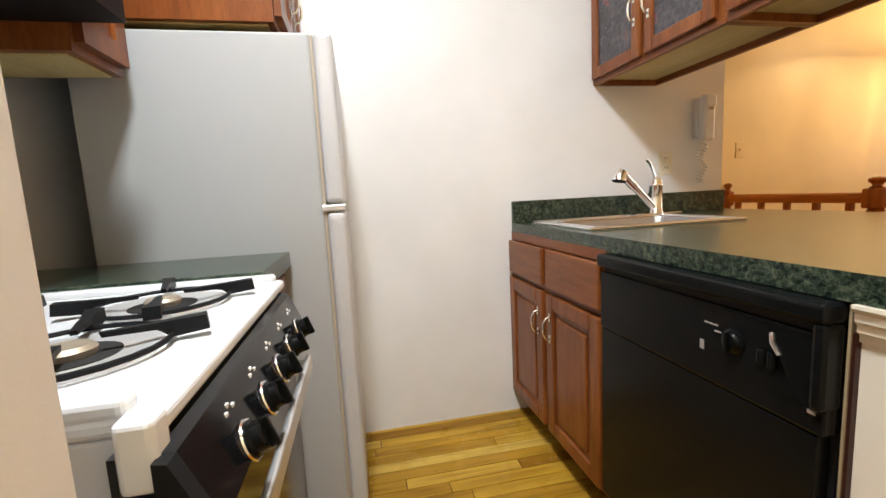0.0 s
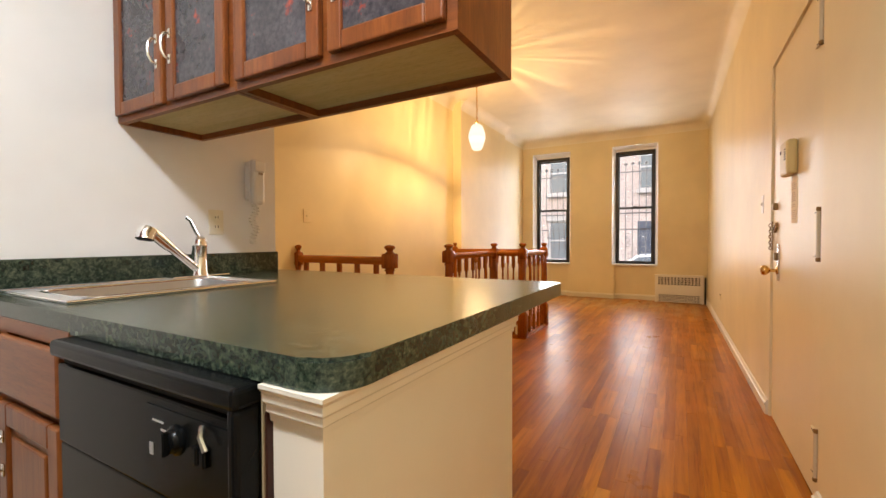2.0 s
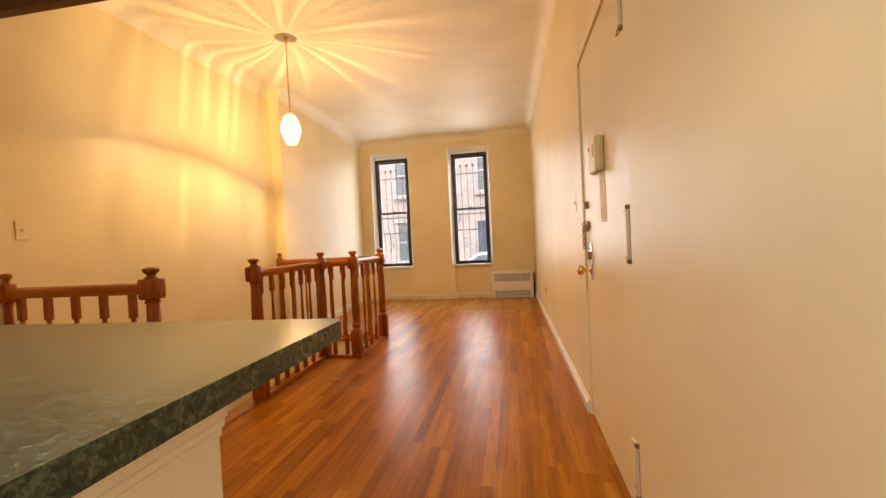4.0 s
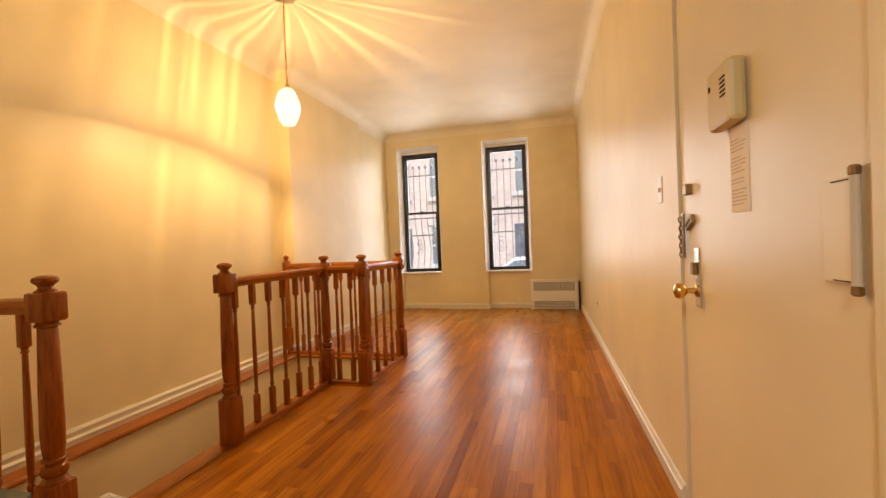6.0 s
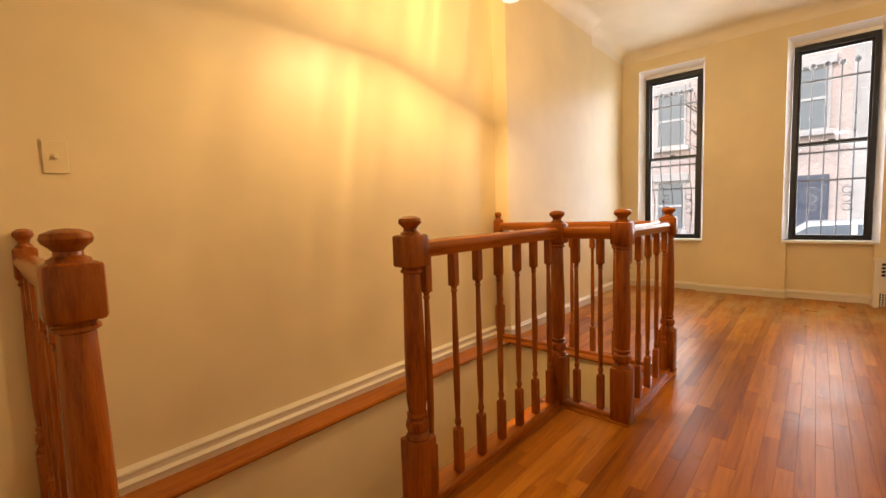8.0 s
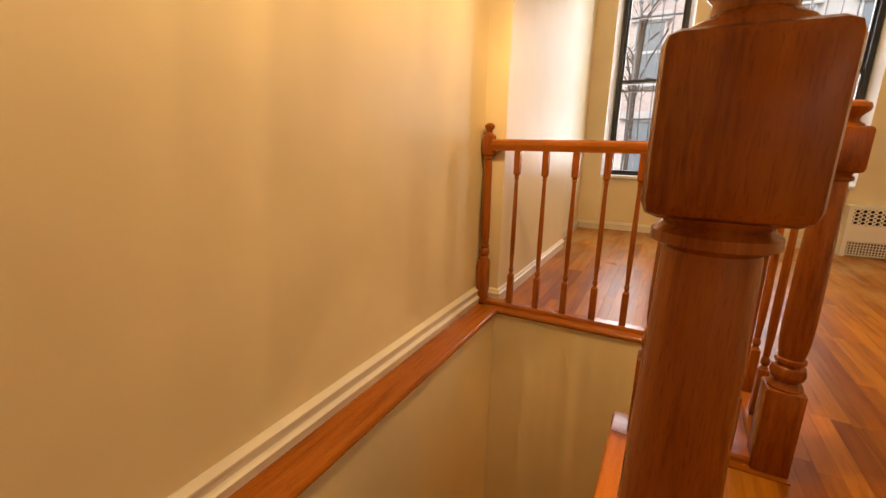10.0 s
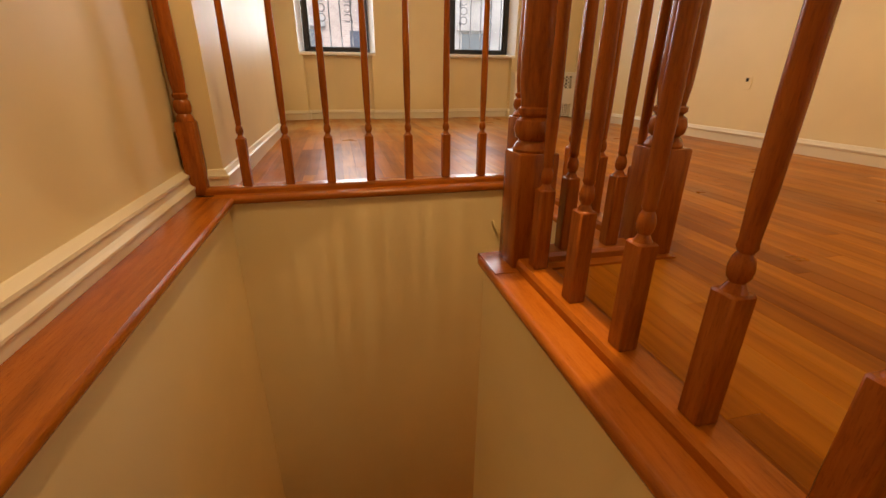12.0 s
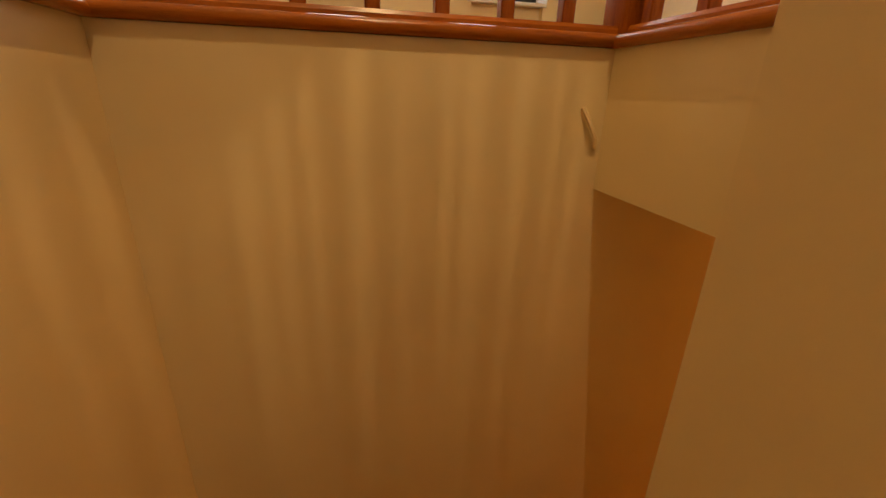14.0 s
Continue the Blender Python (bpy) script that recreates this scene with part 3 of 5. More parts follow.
AX, BX, CX, BY, DY, AY, FY = -1.750, -1.755, -1.413, 4.828, 5.662, 3.75, 2.88
railing("orange-brown turned oak railing round the stair opening",
        [(AX, AY, 0), (AX, BY, 0), (CX, BY, 0), (CX, DY, 0), (-2.685, DY, 1)],
        [((BX, AY + 0.04), (BX, BY - 0.04), RAILY, [3.823 + 0.152 * k for k in range(7)]),
         ((AX + 0.04, BY), (CX - 0.04, BY), RAILX, [-1.645, -1.52]),
         ((CX, BY + 0.04), (CX, DY - 0.04), RAILY, [4.905 + 0.168 * k for k in range(5)]),
         ((-2.66, DY), (CX - 0.04, DY), RAILX, [-2.515 + 0.1545 * k for k in range(7)])])
railing("short turned oak railing between wall and newel post",
        [(-1.765, FY, 0), (-2.715, FY, 1)],
        [((-2.69, FY), (-1.805, FY), RAILX, [-1.89 - 0.183 * k for k in range(5)])])


# ---- windows ----
def prism(base, way):
    bm = bmesh.new()
    lo = [bm.verts.new(p) for p in base]
    hi = [bm.verts.new(Vector(p) + Vector(way)) for p in base]
    n = len(base)
    bm.faces.new(lo)
    bm.faces.new(hi[::-1])
    for i in range(n):
        bm.faces.new((lo[i], lo[(i + 1) % n], hi[(i + 1) % n], hi[i]))
    return bm


def window(name, x0, x1):
    w = thing(name, "tall black double-hung sash window in a white reveal", "window", kind="structure")
    yf = 8.775
    for q in ([(x0 - SP, WY - 0.001), (x0 + 0.006, 8.775), (x0 + 0.006, 8.94), (x0 - SP, 8.94)], [(x1 + SP, WY - 0.001), (x1 - 0.006, 8.775), (x1 - 0.006, 8.94), (x1 + SP, 8.94)]):
        part("jamb", prism([(x, y, SILL - 0.03) for x, y in q], (0, 0, WTOP + SP - SILL + 0.03)), WHITE, w, "white painted splayed jamb")
    part("head", prism([(x0 - SP, WY - 0.0015, WTOP + SP), (x0 - SP, 8.775, WTOP - 0.006), (x0 - SP, 8.94, WTOP - 0.006), (x0 - SP, 8.94, WTOP + SP)], (x1 - x0 + 2 * SP, 0, 0)), WHITE, w, "white painted window head")
    part("window_sill", box(x0 - SP + 0.004, x1 + SP - 0.004, 8.632, 8.94, SILL - 0.029, SILL, 0.006), WHITE, w, "white painted window sill")
    fx0, fx1, fz0, fz1 = x0 + 0.012, x1 - 0.012, SILL + 0.002, WTOP - 0.045
    fr = bmesh.new()
    for r in ((fx0, fx0 + 0.042, yf, yf + 0.10, fz0, fz1), (fx1 - 0.042, fx1, yf, yf + 0.10, fz0, fz1), (fx0 + 0.042, fx1 - 0.042, yf, yf + 0.10, fz1 - 0.05, fz1),
              (fx0 + 0.042, fx1 - 0.042, yf, yf + 0.10, fz0, fz0 + 0.022)):
        box(*r, 0.003, bm=fr, seg=1)
    part("window_frame", fr, SASH, w)
    part("head_board", box(x0 + 0.006, x1 - 0.006, 8.78, 8.82, WTOP - 0.046, WTOP - 0.006), WHITE, w, "white strip above the sash")
    zm = 1.655
    for zz0, zz1, yy in ((fz0 + 0.022, zm + 0.02, yf + 0.012), (zm - 0.02, fz1 - 0.05, yf + 0.052)):
        s = bmesh.new()
        a, b = fx0 + 0.042, fx1 - 0.042
        for r in ((a, a + 0.022, yy, yy + 0.034, zz0, zz1), (b - 0.022, b, yy, yy + 0.034, zz0, zz1), (a + 0.022, b - 0.022, yy, yy + 0.034, zz1 - 0.03, zz1), (a + 0.022, b - 0.022, yy, yy + 0.034, zz0, zz0 + 0.03)):
            box(*r, 0.003, bm=s, seg=1)
        sash = part("sash", s, SASH, w)
        g = part("pane", box(a + 0.02, b - 0.02, yy + 0.015, yy + 0.019, zz0 + 0.025, zz1 - 0.025), GLASS, sash, "clear glass pane")
        g.visible_shadow = False
    part("sash_lock", box((x0 + x1) / 2 - 0.03, (x0 + x1) / 2 + 0.03, yf + 0.005, yf + 0.05, zm + 0.02, zm + 0.035, 0.004), SASH, w)
    return w


window("window_1", *W1)
window("window_2", *W2)


def window_grille(x0, x1, belly):
    g = thing("window_grille", "black iron security bars outside the window" + (" with a bowed lower half" if belly else ""), "window bars", group="window grilles")
    y = 8.915
    n = 6
    for i in range(n):
        x = x0 + 0.05 + (x1 - x0 - 0.10) * i / (n - 1)
        pts = []
        for k in range(25):
            z = 0.50 + (2.45 - 0.50) * k / 24
            out = 0.0
            if belly and z < 1.55:
                out = 0.16 * math.sin(math.pi * (1.55 - z) / 1.05) ** 2
            pts.append((x, y + out, z))
        b = part("bar", tube(pts, 0.0075, 6), IRON, g)
        part("finial", lathe([(0.006, 0), (0.013, 0.006), (0.026, 0.020), (0.032, 0.036), (0.027, 0.052), (0.013, 0.066), (0.004, 0.074)], 10, at=(x, y, 2.445)), IRON, b, smooth=True)
        if i in (1, 4):
            for z in (1.95, 1.78, 0.95, 1.12):
                part("collar", lathe([(0.008, -0.03), (0.012, -0.01), (0.014, 0), (0.012, 0.01), (0.008, 0.03)], 8, at=(x, y + (0.10 if belly and z < 1.5 else 0), z)), IRON, b)
    for sx in (0.30, 0.70):
        xc = x0 + (x1 - x0) * sx
        for zc in (1.16, 1.07, 0.98):
            yy = y + (0.16 * math.sin(math.pi * (1.55 - zc) / 1.05) ** 2 if belly else 0)
            part("scroll", tube([(xc + 0.036 * math.cos(a), yy, zc + 0.036 * math.sin(a)) for a in [5.2 * k / 14 + (0.6 if zc > 1.1 else 3.7) for k in range(15)]], 0.006, 5), IRON, g)
    for z in (2.33, 1.57, 1.27, 0.60):
        yy = y + (0.16 * math.sin(math.pi * (1.55 - z) / 1.05) ** 2 if belly and z < 1.55 else 0)
        part("cross_bar", box(x0 + 0.002, x1 - 0.002, yy - 0.006, yy + 0.006, z - 0.011, z + 0.011), IRON, g)
    return g


window_grille(W1[0], W1[1], True)
window_grille(W2[0], W2[1], False)


# ---- radiator cover ----
def radiator_cover():
    x0, x1, y0, y1, z1 = -0.285, 0.435, 8.52, WY, 0.460
    r = thing("radiator_cover", "cream painted metal radiator cover with punched holes", "radiator")
    bm = bmesh.new()
    nx, nz = 13, 4
    part("body", boxes([(x0, x0 + 0.015, y0 + 0.012, y1, 0, z1), (x1 - 0.015, x1, y0 + 0.012, y1, 0, z1), (x0 + 0.015, x1 - 0.015, y1 - 0.01, y1 - 0.002, 0.02, z1)]), TRIM, r)
    part("lid", box(x0 - 0.008, x1 + 0.008, y0 - 0.004, y1 - 0.002, z1, z1 + 0.012, 0.004), TRIM, r)
    front = boxes([(x0, x1, y0, y0 + 0.012, 0.145, 0.300), (x0, x1, y0, y0 + 0.012, 0.440, z1), (x0, x0 + 0.04, y0, y0 + 0.012, 0, 0.145), (x1 - 0.03, x1, y0, y0 + 0.012, 0, 0.145),
                   (x0, x0 + 0.035, y0, y0 + 0.012, 0.300, 0.440), (x1 - 0.035, x1, y0, y0 + 0.012, 0.300, 0.440)])
    w, h = (x1 - x0 - 0.07) / nx, 0.14 / nz
    for i in range(nx):
        for k in range(nz):
            cx, cz = x0 + 0.035 + w * (i + 0.5), 0.300 + h * (k + 0.5)
            ring, sq = [], []
            for a in range(12):
                t = 2 * math.pi * a / 12
                c, s = math.cos(t), math.sin(t)
                q = 1 / max(abs(c), abs(s))
                ring.append(bm.verts.new((cx + 0.0160 * c, y0, cz + 0.0135 * s)))
                sq.append(bm.verts.new((cx + w / 2 * c * q, y0, cz + h / 2 * s * q)))
            for a in range(12):
                b = (a + 1) % 12
                bm.faces.new((sq[a], sq[b], ring[b], ring[a]))
                v0, v1 = ring[a].co, ring[b].co
                bm.faces.new((ring[a], ring[b], bm.verts.new((v1.x, y0 + 0.01, v1.z)), bm.verts.new((v0.x, y0 + 0.01, v0.z))))
    part("front_panel", front, TRIM, r)
    part("punched_grille", bm, TRIM, r)
    low = bmesh.new()
    for i in range(30):
        xx = x0 + 0.055 + (x1 - x0 - 0.09) * i / 29
        box(xx - 0.004, xx + 0.004, y0 + 0.02, y0 + 0.024, 0.012, 0.140, bm=low)
    for z in (0.014, 0.039, 0.064, 0.089, 0.114, 0.138):
        box(x0 + 0.05, x1 - 0.03, y0 + 0.019, y0 + 0.0245, z - 0.004, z + 0.004, bm=low)
    part("lower_grille", low, TRIM, r)
    part("radiator_core", box(x0 + 0.05, x1 - 0.05, y0 + 0.05, y1 - 0.02, 0.02, 0.43), DARK, r, "dark radiator inside")
    return r


radiator_cover()
tagged(part("heating_pipe", tube([(0.460, 8.58, 0.0), (0.460, 8.58, 0.44)], 0.011, 8), DARK), "dark upright heating pipe beside the radiator cover", "pipe")


# ---- entrance door ----
FX = 0.572


def entrance_door():
    d = thing("door_1", "flush cream painted entrance door, closed, with old locks", "door", kind="structure")
    part("door_leaf", box(FX, FX + 0.045, D0 + 0.02, D1 - 0.02, 0.008, DH - 0.015, 0.002), DOORP, d)
    part("door_frame", boxes([(FX - 0.012, RW + 0.10, D0, D0 + 0.016, 0, DH), (FX - 0.012, RW + 0.10, D1 - 0.016, D1, 0, DH), (FX - 0.012, RW + 0.10, D0 + 0.016, D1 - 0.016, DH - 0.012, DH)]), DOORP, d)
    part("door_stop", boxes([(FX + 0.02, FX + 0.03, D0 + 0.016, D0 + 0.02, 0, DH - 0.012), (FX + 0.02, FX + 0.03, D1 - 0.02, D1 - 0.016, 0, DH - 0.012)]), DARK, d, "dark joint round the door")
    for z, hh in ((1.955, 0.095), (1.095, 0.093), (0.205, 0.090)):
        h = part("hinge", box(FX - 0.009, FX + 0.002, D0 + 0.068, D0 + 0.150, z - hh, z + hh, 0.003), DOORP, d, "long cream painted spring hinge")
        part("knuckle", tube([(FX - 0.010, D0 + 0.058, z - hh), (FX - 0.010, D0 + 0.058, z + hh)], 0.0075, 12), HINGE, h, "painted hinge barrel with the shadow line in its colour", True)
        for sgn in (-1, 1):
            part("hinge_tip", lathe([(0.006, -0.009), (0.009, -0.006), (0.009, 0.006), (0.006, 0.009)], 10, at=(FX - 0.010, D0 + 0.058, z + sgn * (hh + 0.008))), OLDBRASS, h, "dark hinge tip")
            part("hinge_slot", box(FX - 0.0105, FX - 0.008, D0 + 0.072, D0 + 0.120, z + sgn * (hh - 0.005) - 0.001, z + sgn * (hh - 0.005) + 0.001), DARK, h, "thin dark slot")
    kx = FX - 0.002
    K = 3.50
    lock = part("lock_plate", box(kx - 0.004, FX + 0.002, K - 0.115, K - 0.065, 0.84, 1.05, 0.002), NICKEL, d, "narrow metal lock plate")
    knob = lathe([(0.022, 0.0), (0.022, 0.006), (0.010, 0.010), (0.010, 0.035), (0.018, 0.041), (0.027, 0.051), (0.029, 0.063), (0.024, 0.073), (0.010, 0.079), (0.002, 0.080)], 18)
    part("door_knob", knob, BRASS, d, "round brass door knob", True, pose(kx - 0.003, K - 0.09, 0.898, 0, -90, 0))
    part("latch", box(kx - 0.02, kx - 0.004, K - 0.10, K - 0.07, 0.955, 1.0, 0.003), OLDBRASS, lock)
    part("night_latch", box(kx - 0.02, FX + 0.002, K - 0.05, K - 0.005, 1.245, 1.285, 0.004), OLDBRASS, d, "small tarnished brass bolt")
    guard = part("chain_guard", box(-0.012, 0.004, -0.038, 0.038, -0.016, 0.016, 0.003), OLDBRASS, d, "tarnished brass chain lock", at=pose(kx, K - 0.035, 1.143, -24, 0, 0))
    part("guard_slot", box(-0.0135, -0.011, -0.030, 0.030, -0.004, 0.004), DARK, guard)
    ch = bmesh.new()
    for i in range(9):
        u = 0.007 if i % 2 else 0.0
        ring = [(FX - 0.022 + (0.007 - u) * math.cos(a), K + 0.025 + 0.004 * math.sin(i * 1.7) + u * math.cos(a), 1.025 + 0.0165 * i + 0.011 * math.sin(a)) for a in [2 * math.pi * k / 8 for k in range(9)]]
        tube(ring, 0.0025, 5, ch)
    part("chain_plate", box(FX - 0.016, FX - 0.010, K + 0.012, K + 0.042, 1.01, 1.18, 0.002), OLDBRASS, d, "tarnished chain mounting plate")
    part("chain", ch, OLDBRASS, d, "dark brass chain")
    return d


entrance_door()


def door_chime():
    c = thing("door_chime", "beige plastic chime box mounted on the door", "chime box")
    x = FX
    part("housing", box(x - 0.045, x, 2.985, 3.145, 1.392, 1.562, 0.014), CHIME, c)
    part("grille", boxes([(x - 0.0465, x - 0.044, 3.005, 3.04, z, z + 0.005) for z in (1.466, 1.478, 1.490, 1.502, 1.514)]), DARK, c, "dark speaker slots")
    part("button", box(x - 0.048, x - 0.044, 3.11, 3.12, 1.505, 1.52, 0.001), DARK, c)
    return c


door_chime()
notice = thing("paper_notice", "long printed paper notice taped to the door", "notice")
part("sheet", box(FX - 0.002, FX, 2.99, 3.105, 1.155, 1.391), PAPER, notice)
rng = random.Random(4)
ink = bmesh.new()
zz = 1.372
while zz > 1.170:
    ln = rng.uniform(0.05, 0.098)
    if rng.random() > 0.16:
        box(FX - 0.003, FX - 0.0019, 3.098 - ln, 3.098, zz, zz + 0.0028, bm=ink)
    zz -= 0.0098
part("print", ink, NINK, notice, "rows of unreadable grey print")


def plate(name, label, category, m, rocker=True, mat_=PLASTIC):
    p = thing(name, label, category, m)
    part("cover_plate", box(-0.036, 0.036, -0.004, 0, -0.058, 0.058, 0.003), mat_, p)
    if rocker:
        part("toggle", box(-0.006, 0.006, -0.012, -0.003, -0.008, 0.010, 0.002), mat_, p)
        for z in (0.033, -0.033):
            part("screw", box(-0.003, 0.003, -0.0052, -0.003, z - 0.003, z + 0.003), mat_, p)
    else:
        for z in (-0.022, 0.022):
            part("socket", box(-0.017, 0.017, -0.008, -0.005, z - 0.015, z + 0.015, 0.002), mat_, p)
            part("slot", boxes([(-0.008, -0.005, -0.0085, -0.006, z - 0.004, z + 0.007), (0.005, 0.008, -0.0085, -0.006, z - 0.004, z + 0.007)]), DARK, p)
    return p


plate("light_switch", "ivory toggle switch plate on the stair wall", "light switch", pose(LW + 0.001, 2.985, 1.291, 0, 0, 90), mat_=WALL)
plate("light_switch", "small white switch plate beside the entrance door", "light switch", pose(RW - 0.003, 3.84, 1.305, 0, 0, -90))
plate("power_outlet", "ivory double outlet above the counter", "outlet", pose(KW + 0.001, 1.60, 1.165, 0, 0, 90), False)
jack = thing("wall_jack", "small cream wall jack plate with a dark socket", "wall jack", pose(0.5165, 6.43, 0.40, 0, 0, -89.2))
part("cover_plate", box(-0.03, 0.03, -0.004, 0, -0.05, 0.03, 0.002), WALL, jack)
part("socket", box(-0.010, 0.010, -0.008, -0.0035, 0.0, 0.022, 0.002), DARK, jack, "dark round socket")
tagged(part("wall_hatch", boxes([(RW - 0.003, RW, 1.35, 1.885, 1.578, 2.13), (RW - 0.0055, RW - 0.003, 1.40, 1.835, 1.642, 2.08)]), WALL), "painted access panel high on the long wall", "access panel")


# ---- pendant ----
def pendant():
    p = thing("pendant_lamp", "brass chain pendant with a lit faceted glass shade", "pendant lamp", pose(PEND[0], PEND[1], 0))
    part("canopy", lathe([(0.004, 3.029), (0.022, 3.029), (0.024, 3.024), (0.018, 3.012), (0.010, 3.000), (0.007, 2.985), (0.004, 2.97)][::-1], 20), BRASS, p, smooth=True)
    ch = bmesh.new()
    z = 2.972
    i = 0
    while z > 2.36:
        pts = []
        for k in range(9):
            a = 2 * math.pi * k / 8
            u, v = 0.008 * math.cos(a), 0.015 * math.sin(a)
            pts.append((u, 0, z - 0.012 + v) if i % 2 else (0, u, z - 0.012 + v))
        tube(pts, 0.0022, 5, ch)
        z -= 0.0225
        i += 1
    part("chain", ch, BRASS, p, "brass link chain")
    part("cord", tube([(0.004, 0.003, 2.98), (-0.005, -0.003, 2.7), (0.005, 0.002, 2.5), (0, 0, 2.34)], 0.0025, 6), BRASS, p)
    part("fitter", lathe([(0.006, 2.365), (0.012, 2.36), (0.015, 2.352), (0.016, 2.346), (0.015, 2.341), (0.011, 2.338), (0.006, 2.3365)][::-1], 18), BRASS, p, "brass cap above the shade", True)
    zc = 2.19
    sh = bmesh.new()
    prof = [(0.011, 0.147), (0.040, 0.135), (0.062, 0.115), (0.088, 0.05), (0.098, 0.005), (0.092, -0.03), (0.068, -0.10), (0.050, -0.135), (0.014, -0.147)]
    rings = [[sh.verts.new((r * math.cos(2 * math.pi * k / 8), r * math.sin(2 * math.pi * k / 8), z)) for k in range(8)] for r, z in prof]
    for a, b in zip(rings, rings[1:]):
        for k in range(8):
            sh.faces.new((a[k], a[(k + 1) % 8], b[(k + 1) % 8], b[k]))
    part("shade", sh, SHADE, p, "glowing white pressed-glass shade", at=pose(0, 0, zc))
    return p


pendant()


def kitchen_light():
    k = thing("ceiling_light", "round flush kitchen ceiling light", "ceiling light", pose(-0.32, 0.0, -0.131))
    part("base", lathe([(0.17, 2.985), (0.18, 3.0), (0.18, 3.029), (0.004, 3.0295)], 24), WHITE, k, smooth=True)
    return k


kitchen_light()
# added fixture that carries the unseen passage light
pl = thing("ceiling_light", "unseen flush light added in the lower passage", "ceiling light", pose(0.25, 5.24, 0))
part("base", lathe([(0.004, -0.40), (0.06, -0.40), (0.07, -0.385), (0.07, -0.3675), (0.004, -0.367)], 16), WHITE, pl, smooth=True)


# ---- kitchen ----
GLOSSB = mat("glossy_black_glass", (0.006, 0.006, 0.0065), 0.10)
GLOSSB.node_tree.nodes["Principled BSDF"].inputs["Specular IOR Level"].default_value = 0.22
# bowl steel darker than the rim's: shade of the recess put into the colour
BASIN = mat("shaded_sink_steel", (0.52, 0.52, 0.52), 0.40, 0.9)
BOWL = mat("worn_chrome_bowl", (0.80, 0.79, 0.77), 0.42, 0.7)
BURNER = mat("scorched_burner_metal", (0.42, 0.35, 0.26), 0.5, 0.6)
HOUSED = mat("dark_house_door", (0.07, 0.085, 0.13), 0.4)


def handle(parent, m, L=0.086):
    """An arched bar pull, upright along z, standing off towards -y."""
    pts = [(0, 0, -L / 2), (0, -0.016, -L / 2 + 0.004), (0, -0.026, -L / 4), (0, -0.028, 0), (0, -0.026, L / 4), (0, -0.016, L / 2 - 0.004), (0, 0, L / 2)]
    bm = tube(pts, 0.0048, 8)
    for s in (-1, 1):
        box(-0.007, 0.007, -0.004, 0.0, s * L / 2 - 0.016, s * L / 2 + 0.016, 0.002, bm=bm)
    return part("handle", bm, NICKEL, parent, "satin nickel bar pull", True, m)


def cab_door(parent, x0, x1, z0, z1, y, glass=False, pull=None, name="door", pull_z=None):
    """A framed door whose front faces -y at y; y grows into the cabinet."""
    t, f = 0.020, 0.047 if glass else 0.055
    fr = bmesh.new()
    for r in ((x0, x0 + f, y, y + t, z0, z1), (x1 - f, x1, y, y + t, z0, z1), (x0 + f, x1 - f, y, y + t, z1 - f, z1), (x0 + f, x1 - f, y, y + t, z0, z0 + f)):
        box(*r, 0.005, bm=fr, seg=2)
    d = part(name, fr, CABW, parent)
    if glass:
        part("glass_panel", box(x0 + f - 0.004, x1 - f + 0.004, y + 0.009, y + 0.013, z0 + f - 0.004, z1 - f + 0.004), CGLASS, d, "dark pebbled glass with red flecks")
    else:
        part("raised_panel", box(x0 + f - 0.004, x1 - f + 0.004, y + 0.010, y + 0.018, z0 + f - 0.004, z1 - f + 0.004), CABW, d)
        part("raised_panel", box(x0 + f + 0.022, x1 - f - 0.022, y + 0.003, y + 0.012, z0 + f + 0.022, z1 - f - 0.022, 0.006), CABW, d)
    if pull is not None:
        handle(d, pose(pull, y, pull_z))
    return d


CT = 0.920          # counter height
PY0, PY1, PX1 = 0.787, 1.968, -0.297


def base_cabinet():
    c = thing("base_cabinet", "reddish-brown wooden sink base cabinet with panel doors", "cabinet")
    x0, x1, yf = KW, -1.068, 0.785
    part("body", boxes([(x0 + 0.002, x1, yf + 0.022, 1.40, 0.10, CT - 0.04)]), CABW, c)
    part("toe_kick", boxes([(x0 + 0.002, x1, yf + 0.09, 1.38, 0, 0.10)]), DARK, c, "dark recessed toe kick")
    part("face_frame", boxes([(x0 + 0.002, x1, yf, yf + 0.022, CT - 0.075, CT - 0.04), (x0 + 0.002, x0 + 0.02, yf, yf + 0.022, 0.10, CT - 0.075), (x1 - 0.03, x1, yf, yf + 0.022, 0.10, CT - 0.075),
                              (-1.475, -1.430, yf, yf + 0.022, 0.10, CT - 0.075), (x0 + 0.02, -1.475, yf, yf + 0.022, 0.665, 0.70), (-1.430, x1 - 0.03, yf, yf + 0.022, 0.665, 0.70)]), CABX, c)
    for a, b, h in ((x0 + 0.008, -1.470, -1.505), (-1.435, x1 - 0.006, -1.40)):
        part("drawer_front", box(a, b, yf - 0.02, yf, 0.695, 0.842, 0.006), CABX, c)
        cab_door(c, a, b, 0.115, 0.672, yf - 0.02, False, h, pull_z=0.545)
    return c


base_cabinet()


